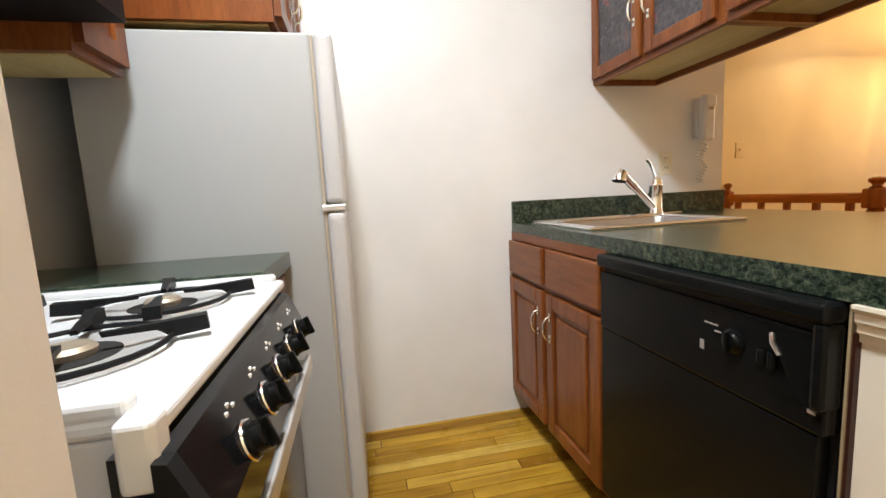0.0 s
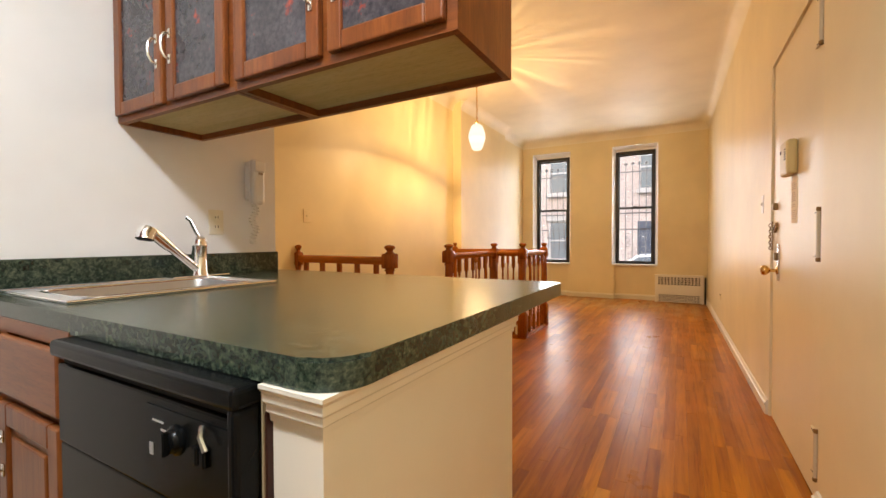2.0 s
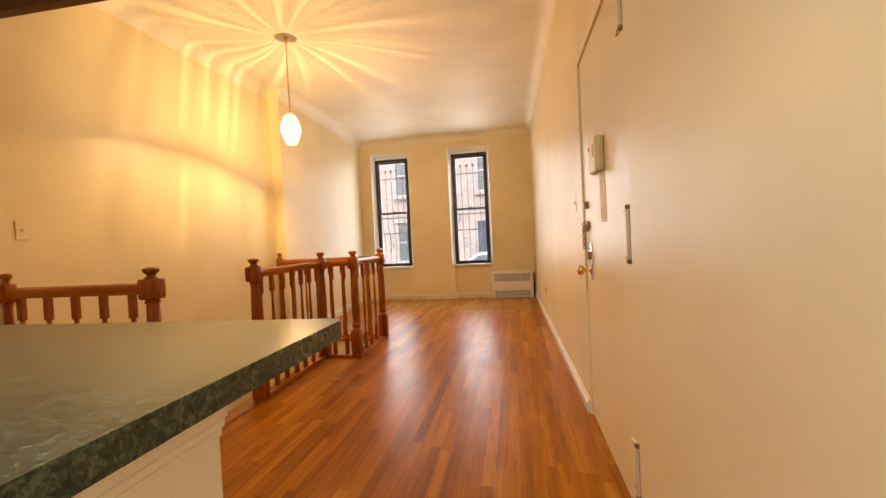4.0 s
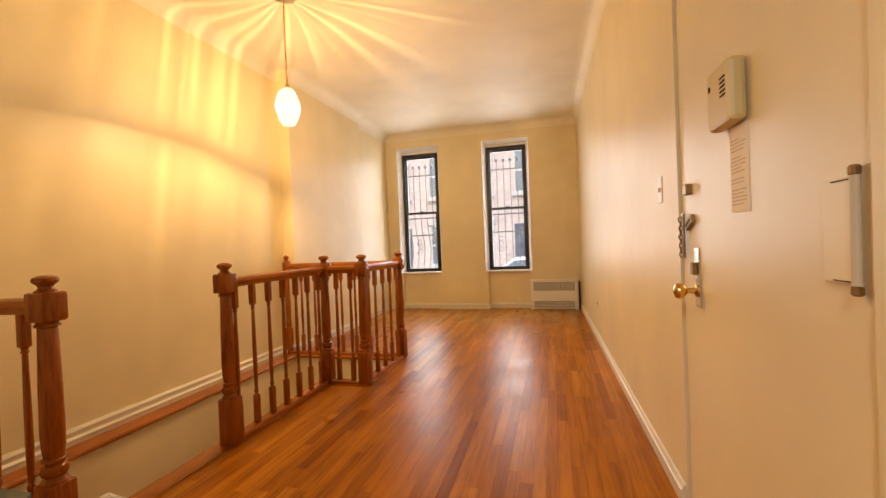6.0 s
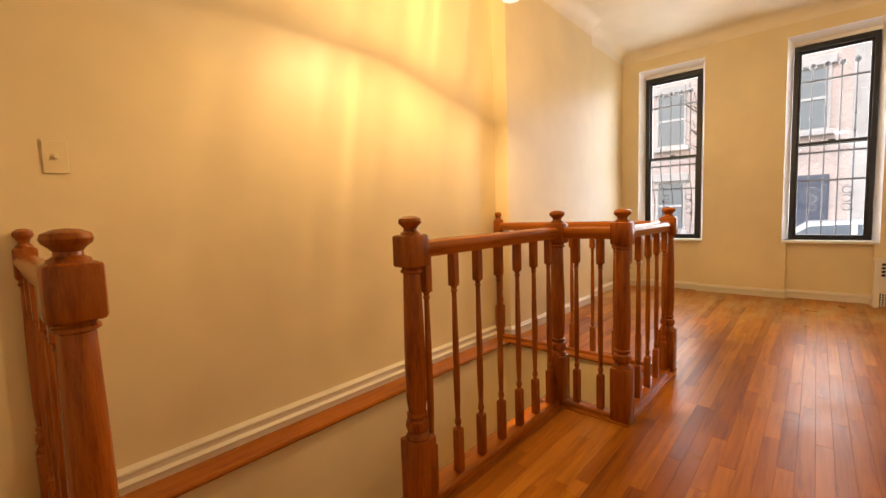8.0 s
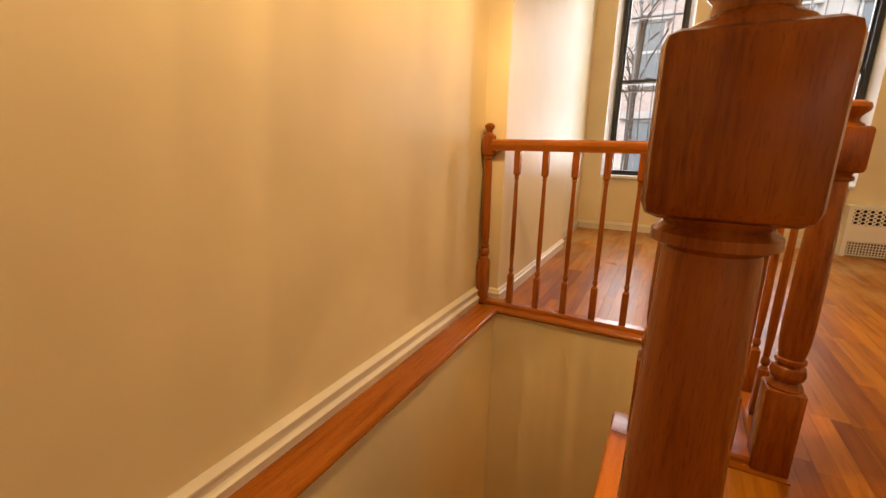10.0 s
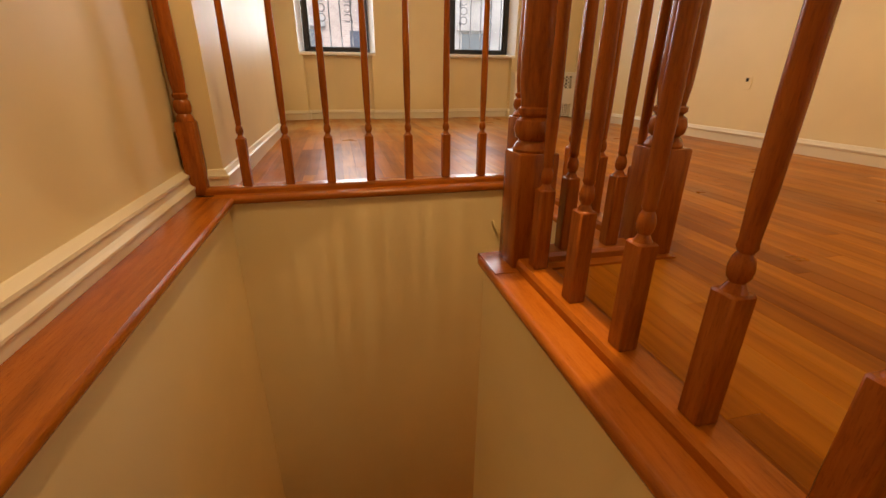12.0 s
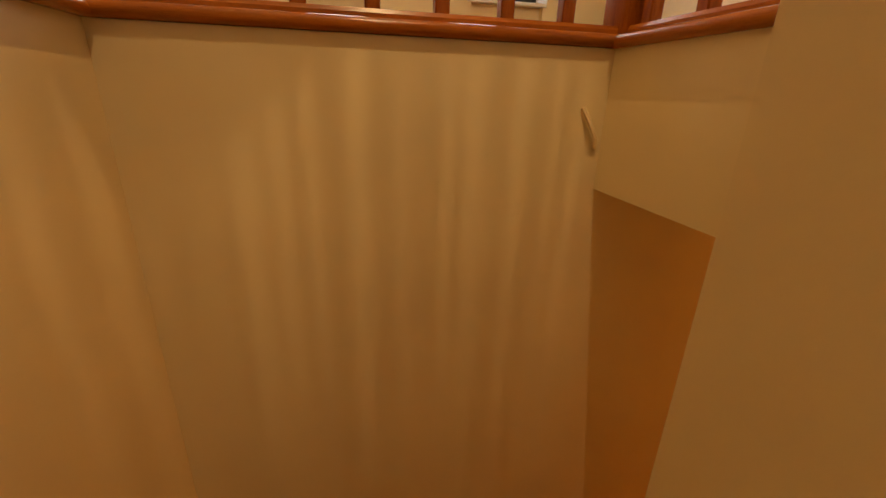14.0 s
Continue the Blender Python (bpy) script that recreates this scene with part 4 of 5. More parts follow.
def dishwasher():
    d = thing("dishwasher", "black built-in dishwasher under the counter", "dishwasher")
    x0, x1, yf = -1.062, -0.450, 0.766
    part("tub", box(x0 + 0.005, x1 - 0.005, yf + 0.03, 1.38, 0.10, CT - 0.05), BLACKM, d)
    part("door_panel", box(x0 + 0.003, x1 - 0.012, yf, yf + 0.03, 0.13, 0.655, 0.004), BLACK, d)
    part("control_panel", box(x0 + 0.003, x1 - 0.003, yf - 0.003, yf + 0.03, 0.657, 0.822, 0.005), BLACK, d)
    part("top_grip", box(x0, x1, yf - 0.016, yf + 0.05, 0.838, CT - 0.047, 0.009, seg=3), BLACK, d, "rounded black grip rail")
    part("side_grip", box(x1 - 0.022, x1, yf - 0.014, yf + 0.03, 0.70, 0.842, 0.008, seg=3), BLACK, d)
    part("grip_recess", box(x0 + 0.01, x1 - 0.01, yf + 0.006, yf + 0.03, 0.815, 0.842), DARK, d)
    part("toe_panel", box(x0 + 0.01, x1 - 0.01, yf + 0.07, yf + 0.10, 0.0, 0.125), BLACKM, d)
    part("label_field", box(-0.702, -0.47, yf - 0.0045, yf - 0.0028, 0.70, 0.805), BLACK, d, "matt black control field")
    yk = yf - 0.0045
    part("dial", lathe([(0.024, 0), (0.024, 0.003), (0.019, 0.006), (0.017, 0.012), (0.014, 0.014), (0.002, 0.014)], 18), BLACK, d, "round black timer dial", True, pose(-0.612, yk, 0.762, 90, 0, 0))
    part("dial_grip", box(-0.615, -0.609, yk - 0.022, yk - 0.012, 0.743, 0.781, 0.002), BLACK, d)
    for x in (-0.555, -0.535):
        part("button", box(x - 0.007, x + 0.007, yk - 0.007, yk, 0.738, 0.768, 0.003), BLACK, d)
    part("door_latch", tube([(-0.535, yk - 0.004, 0.802), (-0.527, yk - 0.012, 0.79), (-0.514, yk - 0.012, 0.772)], 0.0045, 8), NICKEL, d, "worn grey latch lever", True)
    part("maker_badge", box(-0.690, -0.680, yk - 0.0015, yk, 0.722, 0.742), STEEL, d)
    part("panel_mark", box(-0.680, -0.648, yk - 0.0012, yk, 0.780, 0.783), STEEL, d)
    part("panel_mark", box(-0.655, -0.640, yk - 0.0012, yk, 0.768, 0.771), STEEL, d)
    part("panel_mark", box(-0.476, -0.464, yf - 0.0045, yf - 0.003, 0.690, 0.696), STEEL, d)
    return d


dishwasher()


def pony_wall():
    """Half wall that carries the counter's end."""
    p = thing("pony_wall", "cream painted half wall under the counter end with a moulded cap", "half wall")
    x0, x1, y0, y1 = -0.438, -0.338, 0.805, 1.54
    part("wall_panel", box(x0, x1, y0, y1, 0, 0.838), PONY, p)
    cap = [(0, 0.815), (0.005, 0.815), (0.006, 0.826), (0.012, 0.831), (0.012, 0.842), (0.018, 0.848), (0.018, 0.860), (0.025, 0.868), (0.025, CT - 0.046), (0, CT - 0.046)]
    part("cap_moulding", sweep(cap, [(x0, y0, 0), (x1, y0, 0), (x1, y1, 0)]), PONY, p)
    part("cap_block", box(x0, x1, y0, y1, 0.838, CT - 0.046), PONY, p)
    part("side_strip", box(-0.4435, x0 - 0.0005, y0 - 0.010, 1.40, 0, 0.828), DARKW, p, "dark maroon filler strip")
    part("filler_edge", box(-0.4485, -0.4445, y0 - 0.012, 1.38, 0, CT - 0.05), RAW, p, "raw pale board edge")
    part("back_panel", boxes([(KW + 0.002, x0, 1.42, 1.54, 0, CT - 0.046)]), WALL, p)
    return p


pony_wall()


def counter():
    c = thing("countertop", "dark green marbled laminate peninsula countertop", "countertop")
    x0, x1, y0, y1, th = KW + 0.002, PX1, PY0, PY1, 0.045
    sx0, sx1, sy0, sy1 = -1.715, -1.250, 0.855, 1.445
    bm = bmesh.new()
    r = 0.07

    def corner(cx, cy, a0, r):
        return [(cx + r * math.cos(a0 + math.pi / 2 * k / 8), cy + r * math.sin(a0 + math.pi / 2 * k / 8)) for k in range(9)]

    # slab right of the sink with rounded outer corners, then strips round the sink cut-out
    outline = [(sx1, y0)] + corner(x1 - r, y0 + r, -math.pi / 2, r) + corner(x1 - 0.03, y1 - 0.03, 0.0, 0.03) + [(sx1, y1)]
    lo = [bm.verts.new((x, y, CT - th)) for x, y in outline]
    hi = [bm.verts.new((x, y, CT)) for x, y in outline]
    bm.faces.new(hi)
    bm.faces.new(lo[::-1])
    n = len(outline)
    for i in range(n):
        bm.faces.new((lo[i], lo[(i + 1) % n], hi[(i + 1) % n], hi[i]))
    bmesh.ops.bevel(bm, geom=[e for e in bm.edges if e.verts[0].co.z > CT - 0.001 and e.verts[1].co.z > CT - 0.001 and e.verts[0].co.x > sx1 + 0.001], offset=0.006, segments=2, affect="EDGES")
    part("slab", bm, LAM, c)
    for q in ((x0, sx1, y0, sy0, CT - th, CT), (x0, sx0, sy0, sy1, CT - th, CT), (x0, sx1, sy1, y1, CT - th, CT)):
        part("slab", box(*q), LAM, c)
    part("backsplash", box(x0, x0 + 0.022, y0, KE - 0.002, CT, 1.019, 0.003), LAM, c, "low green laminate backsplash")
    return c


counter()


def sink():
    s = thing("kitchen_sink", "stainless steel drop-in sink in the counter", "sink")
    x0, x1, y0, y1 = -1.715, -1.250, 0.855, 1.445
    z = CT + 0.006
    rim = bmesh.new()
    bx0, bx1, by0, by1 = x0 + 0.10, x1 - 0.035, y0 + 0.04, y1 - 0.04
    for r in ((x0 - 0.012, bx0, y0 - 0.012, y1 + 0.012, CT + 0.001, z), (bx1, x1 + 0.012, y0 - 0.012, y1 + 0.012, CT + 0.001, z), (bx0, bx1, y0 - 0.012, by0, CT + 0.001, z), (bx0, bx1, by1, y1 + 0.012, CT + 0.001, z)):
        box(*r, bm=rim)
    part("rim", rim, STEEL, s)
    b = bmesh.new()
    levels = [(0, z - 0.001), (0.004, z - 0.012), (0.012, z - 0.16), (0.05, z - 0.185)]
    rings, edge_pts = [], None
    for inset, zz in levels:
        pts = []
        rr = 0.05
        for cx, cy, a0 in ((bx1 - rr - inset, by1 - rr - inset, 0), (bx0 + rr + inset, by1 - rr - inset, 1), (bx0 + rr + inset, by0 + rr + inset, 2), (bx1 - rr - inset, by0 + rr + inset, 3)):
            for k in range(6):
                a = math.pi / 2 * (a0 + k / 5)
                pts.append((cx + rr * math.cos(a), cy + rr * math.sin(a)))
        rings.append([b.verts.new((x, y, zz)) for x, y in pts])
        edge_pts = edge_pts or pts
    for p, q in zip(rings, rings[1:]):
        for i in range(24):
            b.faces.new((p[i], p[(i + 1) % 24], q[(i + 1) % 24], q[i]))
    b.faces.new(rings[-1])
    part("basin", b, BASIN, s, "deep steel bowl", True)
    o = 0.012
    part("rim_bead", tube([(x0 - o, y0 - o, z), (x1 + o, y0 - o, z), (x1 + o, y1 + o, z), (x0 - o, y1 + o, z), (x0 - o, y0 - o, z)], 0.004, 8), CHROME, s, smooth=True)
    part("bowl_bead", tube([(x, y, z) for x, y in edge_pts + edge_pts[:1]], 0.0035, 8), CHROME, s, smooth=True)
    part("drain", lathe([(0.004, z - 0.1845), (0.04, z - 0.1845), (0.043, z - 0.182), (0.03, z - 0.180), (0.004, z - 0.1805)], 16, at=(-1.45, 1.15, 0)), CHROME, s, smooth=True)
    return s


sink()


def faucet():
    f = thing("kitchen_faucet", "chrome pull-out kitchen faucet with raised lever", "faucet", pose(-1.683, 1.435, CT + 0.006))
    part("deck_plate", box(-0.028, 0.028, -0.12, 0.12, 0, 0.008, 0.004), CHROME, f)
    part("body", lathe([(0.034, 0.006), (0.034, 0.012), (0.030, 0.018), (0.029, 0.125), (0.031, 0.129), (0.031, 0.140), (0.028, 0.146), (0.027, 0.160), (0.014, 0.170), (0.002, 0.172)], 20), CHROME, f, smooth=True)
    d = Vector((0.35, -0.94, 0.0)).normalized()
    a, b = Vector((0, 0, 0.035)) + d * 0.015, Vector((0, 0, 0.195)) + d * 0.255
    w = (b - a)
    part("spout", tube([a, a + w * 0.5, a + w * 0.62], 0.0165, 14), CHROME, f, smooth=True)
    part("spray_head", tube([a + w * 0.62, a + w * 0.64, a + w * 0.98, a + w * 1.0], 0.0200, 14), CHROME, f, smooth=True)
    e = a + w * 0.98
    part("spray_nozzle", tube([e, e + d * 0.012 - Vector((0, 0, 0.014)), e + d * 0.018 - Vector((0, 0, 0.034))], 0.030, 14), CHROME, f, smooth=True)
    part("nozzle_face", tube([e + d * 0.018 - Vector((0, 0, 0.0345)), e + d * 0.0185 - Vector((0, 0, 0.037))], 0.023, 14), BLACKM, f)
    part("lever", tube([(0, 0, 0.165), d * 0.02 + Vector((0, 0, 0.19)), d * 0.05 + Vector((0, 0, 0.235)), d * 0.075 + Vector((0, 0, 0.25))], 0.007, 8), CHROME, f, smooth=True)
    return f


faucet()


def hanging_cabinet(x0, x1, label):
    c = thing("hanging_cabinet", label, "cabinet", group="hanging cabinets")
    y0, y1, z0, z1 = 1.212, 1.545, 1.533, 2.34
    b = 0.032
    for q in ((x0, x0 + 0.018, y0 + 0.02, y1, z0, z1), (x1 - 0.018, x1, y0 + 0.02, y1, z0, z1)):
        part("side_panel", box(*q), CABW, c)
    part("top_panel", box(x0 + 0.018, x1 - 0.018, y0 + 0.02, y1, z1 - 0.018, z1), CABX, c)
    part("back_panel", box(x0 + 0.018, x1 - 0.018, y1 - 0.018, y1, z0, z1 - 0.018), CABX, c)
    part("bottom_panel", box(x0 + 0.018, x1 - 0.018, y0 + 0.02, y1 - 0.018, z0 + 0.024, z0 + 0.04), CABIN, c, "pale unfinished wooden underside")
    xm = (x0 + x1) / 2
    part("face_frame", boxes([(x0, x1, y0, y0 + 0.02, z0, z0 + b), (x0, x1, y0, y0 + 0.02, z1 - b, z1), (x0, x0 + b, y0, y0 + 0.02, z0 + b, z1 - b), (x1 - b, x1, y0, y0 + 0.02, z0 + b, z1 - b), (xm - 0.02, xm + 0.02, y0, y0 + 0.02, z0 + b, z1 - b)]), CABX, c)
    cab_door(c, x0 + 0.016, xm - 0.015, z0 + 0.022, z1 - 0.02, y0 - 0.021, True, xm - 0.015 - 0.026, pull_z=z0 + 0.20)
    cab_door(c, xm + 0.015, x1 - 0.026, z0 + 0.022, z1 - 0.02, y0 - 0.021, True, xm + 0.015 + 0.026, pull_z=z0 + 0.20)
    return c


hanging_cabinet(KW + 0.002, -1.103, "hanging wooden cabinet with textured glass doors against the wall")
hanging_cabinet(-1.100, -0.342, "hanging wooden cabinet with textured glass doors over the peninsula")


def wall_phone():
    p = thing("wall_phone", "white wall telephone with dangling coiled cord", "telephone", pose(KW + 0.001, 1.785, 1.375, 0, 0, 90))
    part("base", box(-0.034, 0.034, -0.036, 0, -0.098, 0.098, 0.010), WPLASTIC, p)
    part("handset", box(-0.034, 0.034, -0.075, -0.036, -0.115, 0.108, 0.014), WPLASTIC, p)
    part("earpiece", box(-0.03, 0.03, -0.082, -0.07, 0.045, 0.10, 0.006), WPLASTIC, p)
    part("number_label", box(-0.012, 0.012, -0.0835, -0.0815, 0.03, 0.042), INK, p)
    pts = []
    for k in range(90):
        a = k * 0.9
        z = -0.115 - 0.20 * k / 90
        pts.append((0.016 * math.cos(a) + 0.012 * math.sin(k * 0.14), -0.03 + 0.016 * math.sin(a), z))
    part("coiled_cord", tube(pts, 0.004, 5), WPLASTIC, p)
    return p


wall_phone()


def fridge():
    f = thing("refrigerator", "white top-freezer refrigerator with beige side", "refrigerator")
    x0, x1, y0, y1, z1 = -1.822, -1.285, -0.63, -0.012, 1.545
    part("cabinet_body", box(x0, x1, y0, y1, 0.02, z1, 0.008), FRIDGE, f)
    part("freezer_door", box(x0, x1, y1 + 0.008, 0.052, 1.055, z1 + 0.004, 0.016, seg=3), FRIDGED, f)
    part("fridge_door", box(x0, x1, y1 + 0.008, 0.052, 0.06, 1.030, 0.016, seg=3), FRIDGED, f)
    part("door_seal", boxes([(x0 + 0.01, x1 - 0.01, y1, y1 + 0.008, 0.06, z1 - 0.005)]), INK, f, "grey door seal")
    part("hinge", box(x1 - 0.05, x1 - 0.002, y1 - 0.01, 0.056, 1.032, 1.053, 0.004), STEEL, f, "metal middle hinge")
    part("foot", boxes([(x0 + 0.03, x0 + 0.07, y1 - 0.08, y1 - 0.04, 0, 0.02), (x1 - 0.07, x1 - 0.03, y1 - 0.08, y1 - 0.04, 0, 0.02)]), BLACKM, f)
    return f


fridge()


def side_cabinet():
    c = thing("base_cabinet", "narrow wooden base cabinet between stove and refrigerator", "cabinet")
    part("body", box(-1.265, -0.915, KB + 0.002, -0.155, 0.10, 0.876), CABW, c)
    part("door", box(-1.26, -0.92, -0.154, -0.134, 0.115, 0.86, 0.004), CABW, c)
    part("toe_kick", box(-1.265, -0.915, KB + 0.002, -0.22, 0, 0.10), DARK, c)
    t = thing("countertop", "short dark green laminate counter beside the stove", "countertop")
    part("slab", box(-1.270, -0.908, KB + 0.002, -0.118, 0.878, 0.922, 0.005), LAM, t)
    part("backsplash", box(-1.270, -0.908, KB + 0.001, KB + 0.021, 0.9225, 1.02, 0.003), LAM, t)


side_cabinet()


def stove():
    s = thing("gas_stove", "white enamel gas stove with black control panel and iron grates", "stove")
    x0, x1, y0, y1, z = -0.900, -0.332, KB + 0.01, -0.112, 0.914
    part("body", box(x0, x1, y0, y1, 0.02, z - 0.03, 0.004), ENAMEL, s)
    part("cooktop", box(x0 - 0.003, x1 + 0.003, y0, y1 + 0.034, z - 0.030, z - 0.010, 0.007, seg=3), ENAMEL, s, "white enamel cooktop")
    lip = bmesh.new()
    for r in ((x0 - 0.003, x0 + 0.022, y0, y1 + 0.020), (x1 - 0.022, x1 + 0.003, y0, y1 + 0.006), (x0 - 0.003, x1 + 0.003, y0, y0 + 0.02)):
        box(*r, z - 0.016, z + 0.004, 0.007, bm=lip, seg=3)
    part("raised_rim", lip, ENAMEL, s)
    part("end_post", box(x1 - 0.006, x1 + 0.024, y1 + 0.003, y1 + 0.033, 0.845, z - 0.008, 0.006, seg=3), ENAMEL, s)
    part("end_seam", box(x1 - 0.006, x1 + 0.020, y1 - 0.003, y1 + 0.003, 0.765, z - 0.037), DARK, s, "dark joint beside the control panel")
    part("control_panel", sweep([(0.002, z - 0.037), (0.030, z - 0.037), (0.040, z - 0.044), (0.070, 0.800), (0.070, 0.790), (0.058, 0.770), (0.002, 0.770)], [(x1 + 0.016, y1, 0), (x0, y1, 0)]), GLOSSB, s, "sloping glossy black control panel")
    part("end_cap", sweep([(0.031, z - 0.040), (0.042, z - 0.042), (0.074, 0.800), (0.074, 0.788), (0.060, 0.766), (0.031, 0.766)], [(x1 + 0.030, y1, 0), (x1 + 0.012, y1, 0)]), BLACKM, s, "black plastic panel end cap")
    for i in range(5):
        kx = x0 + 0.070 + (x1 - x0 - 0.17) * i / 4
        k = part("control_knob", lathe([(0.021, 0), (0.021, 0.006), (0.018, 0.009), (0.017, 0.018), (0.015, 0.020), (0.002, 0.020)], 18), BLACK, s, "black burner knob", True, pose(kx, y1 + 0.0640, 0.811, -70, 0, 0))
        part("knob_grip", box(-0.004, 0.004, -0.018, 0.018, 0.017, 0.028, 0.002), BLACK, k)
        part("knob_ring", lathe([(0.023, 0.0), (0.024, 0.002), (0.023, 0.004), (0.019, 0.0045)], 18), CHROME, k, "chrome ring", True)
        for m in range(3):
            mx, mz = kx - 0.008 + 0.011 * m, 0.850 + 0.005 * (m % 2)
            my = y1 + 0.040 + (z - 0.044 - mz) * 0.030 / 0.070
            part("panel_mark", box(mx - 0.003, mx + 0.003, my - 0.002, my + 0.0018, mz - 0.002, mz + 0.002), WPLASTIC, s)
    part("oven_door", box(x0 + 0.01, x1 - 0.01, y1, y1 + 0.040, 0.22, 0.760, 0.006), GLOSSB, s, "black glass oven door")
    hb = box(x0 + 0.03, x1 - 0.03, y1 + 0.068, y1 + 0.080, 0.712, 0.746, 0.004)
    for xx in (x0 + 0.06, x1 - 0.06):
        box(xx - 0.012, xx + 0.012, y1 + 0.038, y1 + 0.069, 0.718, 0.740, bm=hb)
    part("oven_handle", hb, STEEL, s, "long flat metal oven handle")
    part("broiler_drawer", box(x0 + 0.01, x1 - 0.01, y1, y1 + 0.03, 0.06, 0.21, 0.006), ENAMEL, s)
    for xx in (x0 + 0.04, x1 - 0.04):
        part("foot", box(xx - 0.02, xx + 0.02, y1 - 0.06, y1 - 0.02, 0, 0.02), BLACKM, s)
    zt = z - 0.010
    for bx in (x0 + 0.165, x1 - 0.165):
        for by in (y1 - 0.13, y0 + 0.20):
            b = part("burner", lathe([(0.092, zt + 0.0005), (0.092, zt + 0.004), (0.086, zt + 0.005), (0.070, zt + 0.003), (0.052, zt + 0.0012), (0.004, zt + 0.001)], 28, at=(bx, by, 0)), BOWL, s, "chrome drip bowl", True)
            part("burner_hole", lathe([(0.050, zt + 0.0013), (0.050, zt + 0.0026), (0.004, zt + 0.0026)], 24, at=(bx, by, 0)), DARK, b)
            part("burner_cap", lathe([(0.026, zt + 0.002), (0.028, zt + 0.010), (0.023, zt + 0.015), (0.004, zt + 0.015)], 18, at=(bx, by, 0)), BURNER, b, "tan burner head", True)
            g = bmesh.new()
            ring = [(bx + 0.100 * math.cos(a), by + 0.100 * math.sin(a), zt + 0.009) for a in [2 * math.pi * k / 24 for k in range(25)]]
            tube(ring, 0.0035, 6, g)
            for k in range(4):
                a = 0.30 + math.pi / 2 * k
                c, sn = math.cos(a), math.sin(a)
                q = [Vector((bx + c * r - sn * w * wk, by + sn * r + c * w * wk, zt + h)) for r, h, wk in ((0.030, 0.024, 0.35), (0.095, 0.026, 0.6), (0.138, 0.028, 1.0), (0.140, 0.010, 1.0), (0.100, 0.006, 0.7), (0.085, 0.017, 0.5), (0.032, 0.018, 0.35)) for w in (-0.011, 0.011)]
                vs = [g.verts.new(p) for p in q]
                m = len(vs) // 2
                for i in range(m):
                    j = (i + 1) % m
                    g.faces.new((vs[2 * i], vs[2 * j], vs[2 * j + 1], vs[2 * i + 1]))
                g.faces.new([vs[2 * i] for i in range(m)])
                g.faces.new([vs[2 * i + 1] for i in range(m)][::-1])
            part("grate", g, BLACKM, b, "black iron pan grate")
    return s


stove()


def upper_cabinet(x0, x1, y1, z0, z1, label):
    c = thing("wall_cabinet", label, "cabinet", group="stove wall cabinets")
    part("body", box(x0, x1, KB + 0.002, y1, z0, z1), CABW, c)
    part("bottom_panel", box(x0 + 0.018, x1 - 0.018, KB + 0.02, y1 - 0.02, z0 - 0.004, z0 - 0.0005), CABIN, c, "pale wooden underside")
    n = 1 if x1 - x0 < 0.5 else 2
    for i in range(n):
        a, b = x0 + (x1 - x0) * i / n + 0.01, x0 + (x1 - x0) * (i + 1) / n - 0.01
        f = 0.05
        fr = boxes([(a, a + f, y1 + 0.001, y1 + 0.021, z0 + 0.02, z1 - 0.02), (b - f, b, y1 + 0.001, y1 + 0.021, z0 + 0.02, z1 - 0.02), (a + f, b - f, y1 + 0.001, y1 + 0.021, z0 + 0.02, z0 + 0.02 + f), (a + f, b - f, y1 + 0.001, y1 + 0.021, z1 - 0.02 - f, z1 - 0.02)])
        d = part("door", fr, CABW, c)
        part("raised_panel", box(a + f, b - f, y1 + 0.001, y1 + 0.012, z0 + 0.02 + f, z1 - 0.02 - f), CABW, d)
        handle(d, pose(b - 0.03 if i == 0 else a + 0.03, y1 + 0.021, z0 + 0.16, 0, 0, 180))
    return c


upper_cabinet(-1.240, -1.035, -0.475, 1.405, 2.34, "narrow wooden wall cabinet beside the range hood")
upper_cabinet(KW + 0.002, -1.272, -0.10, 1.565, 2.34, "deep wooden cabinet above the refrigerator")
upper_cabinet(-1.031, -0.242, -0.475, 1.622, 2.34, "wooden wall cabinet above the range hood")


def range_hood():
    h = thing("range_hood", "black metal range hood above the stove", "range hood")
    part("canopy", sweep([(0.0, 1.46), (-0.412, 1.46), (-0.412, 1.51), (-0.30, 1.618), (0.0, 1.618)], [(-1.031, KB + 0.003, 0), (-0.242, KB + 0.003, 0)]), BLACKM, h)
    part("switch_strip", box(-0.66, -0.48, KB + 0.414, KB + 0.418, 1.477, 1.495, 0.001), STEEL, h)
    return h


range_hood()


# ---- the street outside ----
def brick_mat():
    t = Tree(mat("brownstone_brick", (0.3, 0.16, 0.12), 0.8))
    p = t.coords((1, 1, 1), True)
    b = t.add("ShaderNodeTexBrick", Scale=4.0)
    b.inputs["Color1"].default_value, b.inputs["Color2"].default_value, b.inputs["Mortar"].default_value = (0.50, 0.40, 0.38, 1), (0.40, 0.31, 0.30, 1), (0.56, 0.56, 0.58, 1)
    rot = t.add("ShaderNodeMapping")
    rot.inputs["Rotation"].default_value = (radians(90), 0, 0)
    t.link(p, rot.inputs["Vector"])
    t.link(rot.outputs[0], b.inputs["Vector"])
    st = t.ramp(t.noise(p, 0.6, 4), [(0.3, (0.8, 0.8, 0.8)), (0.7, (1.1, 1.1, 1.1))])
    t.link(t.mix(1.0, b.outputs["Color"], st, "MULTIPLY"), t.b.inputs["Base Color"])
    return t.m


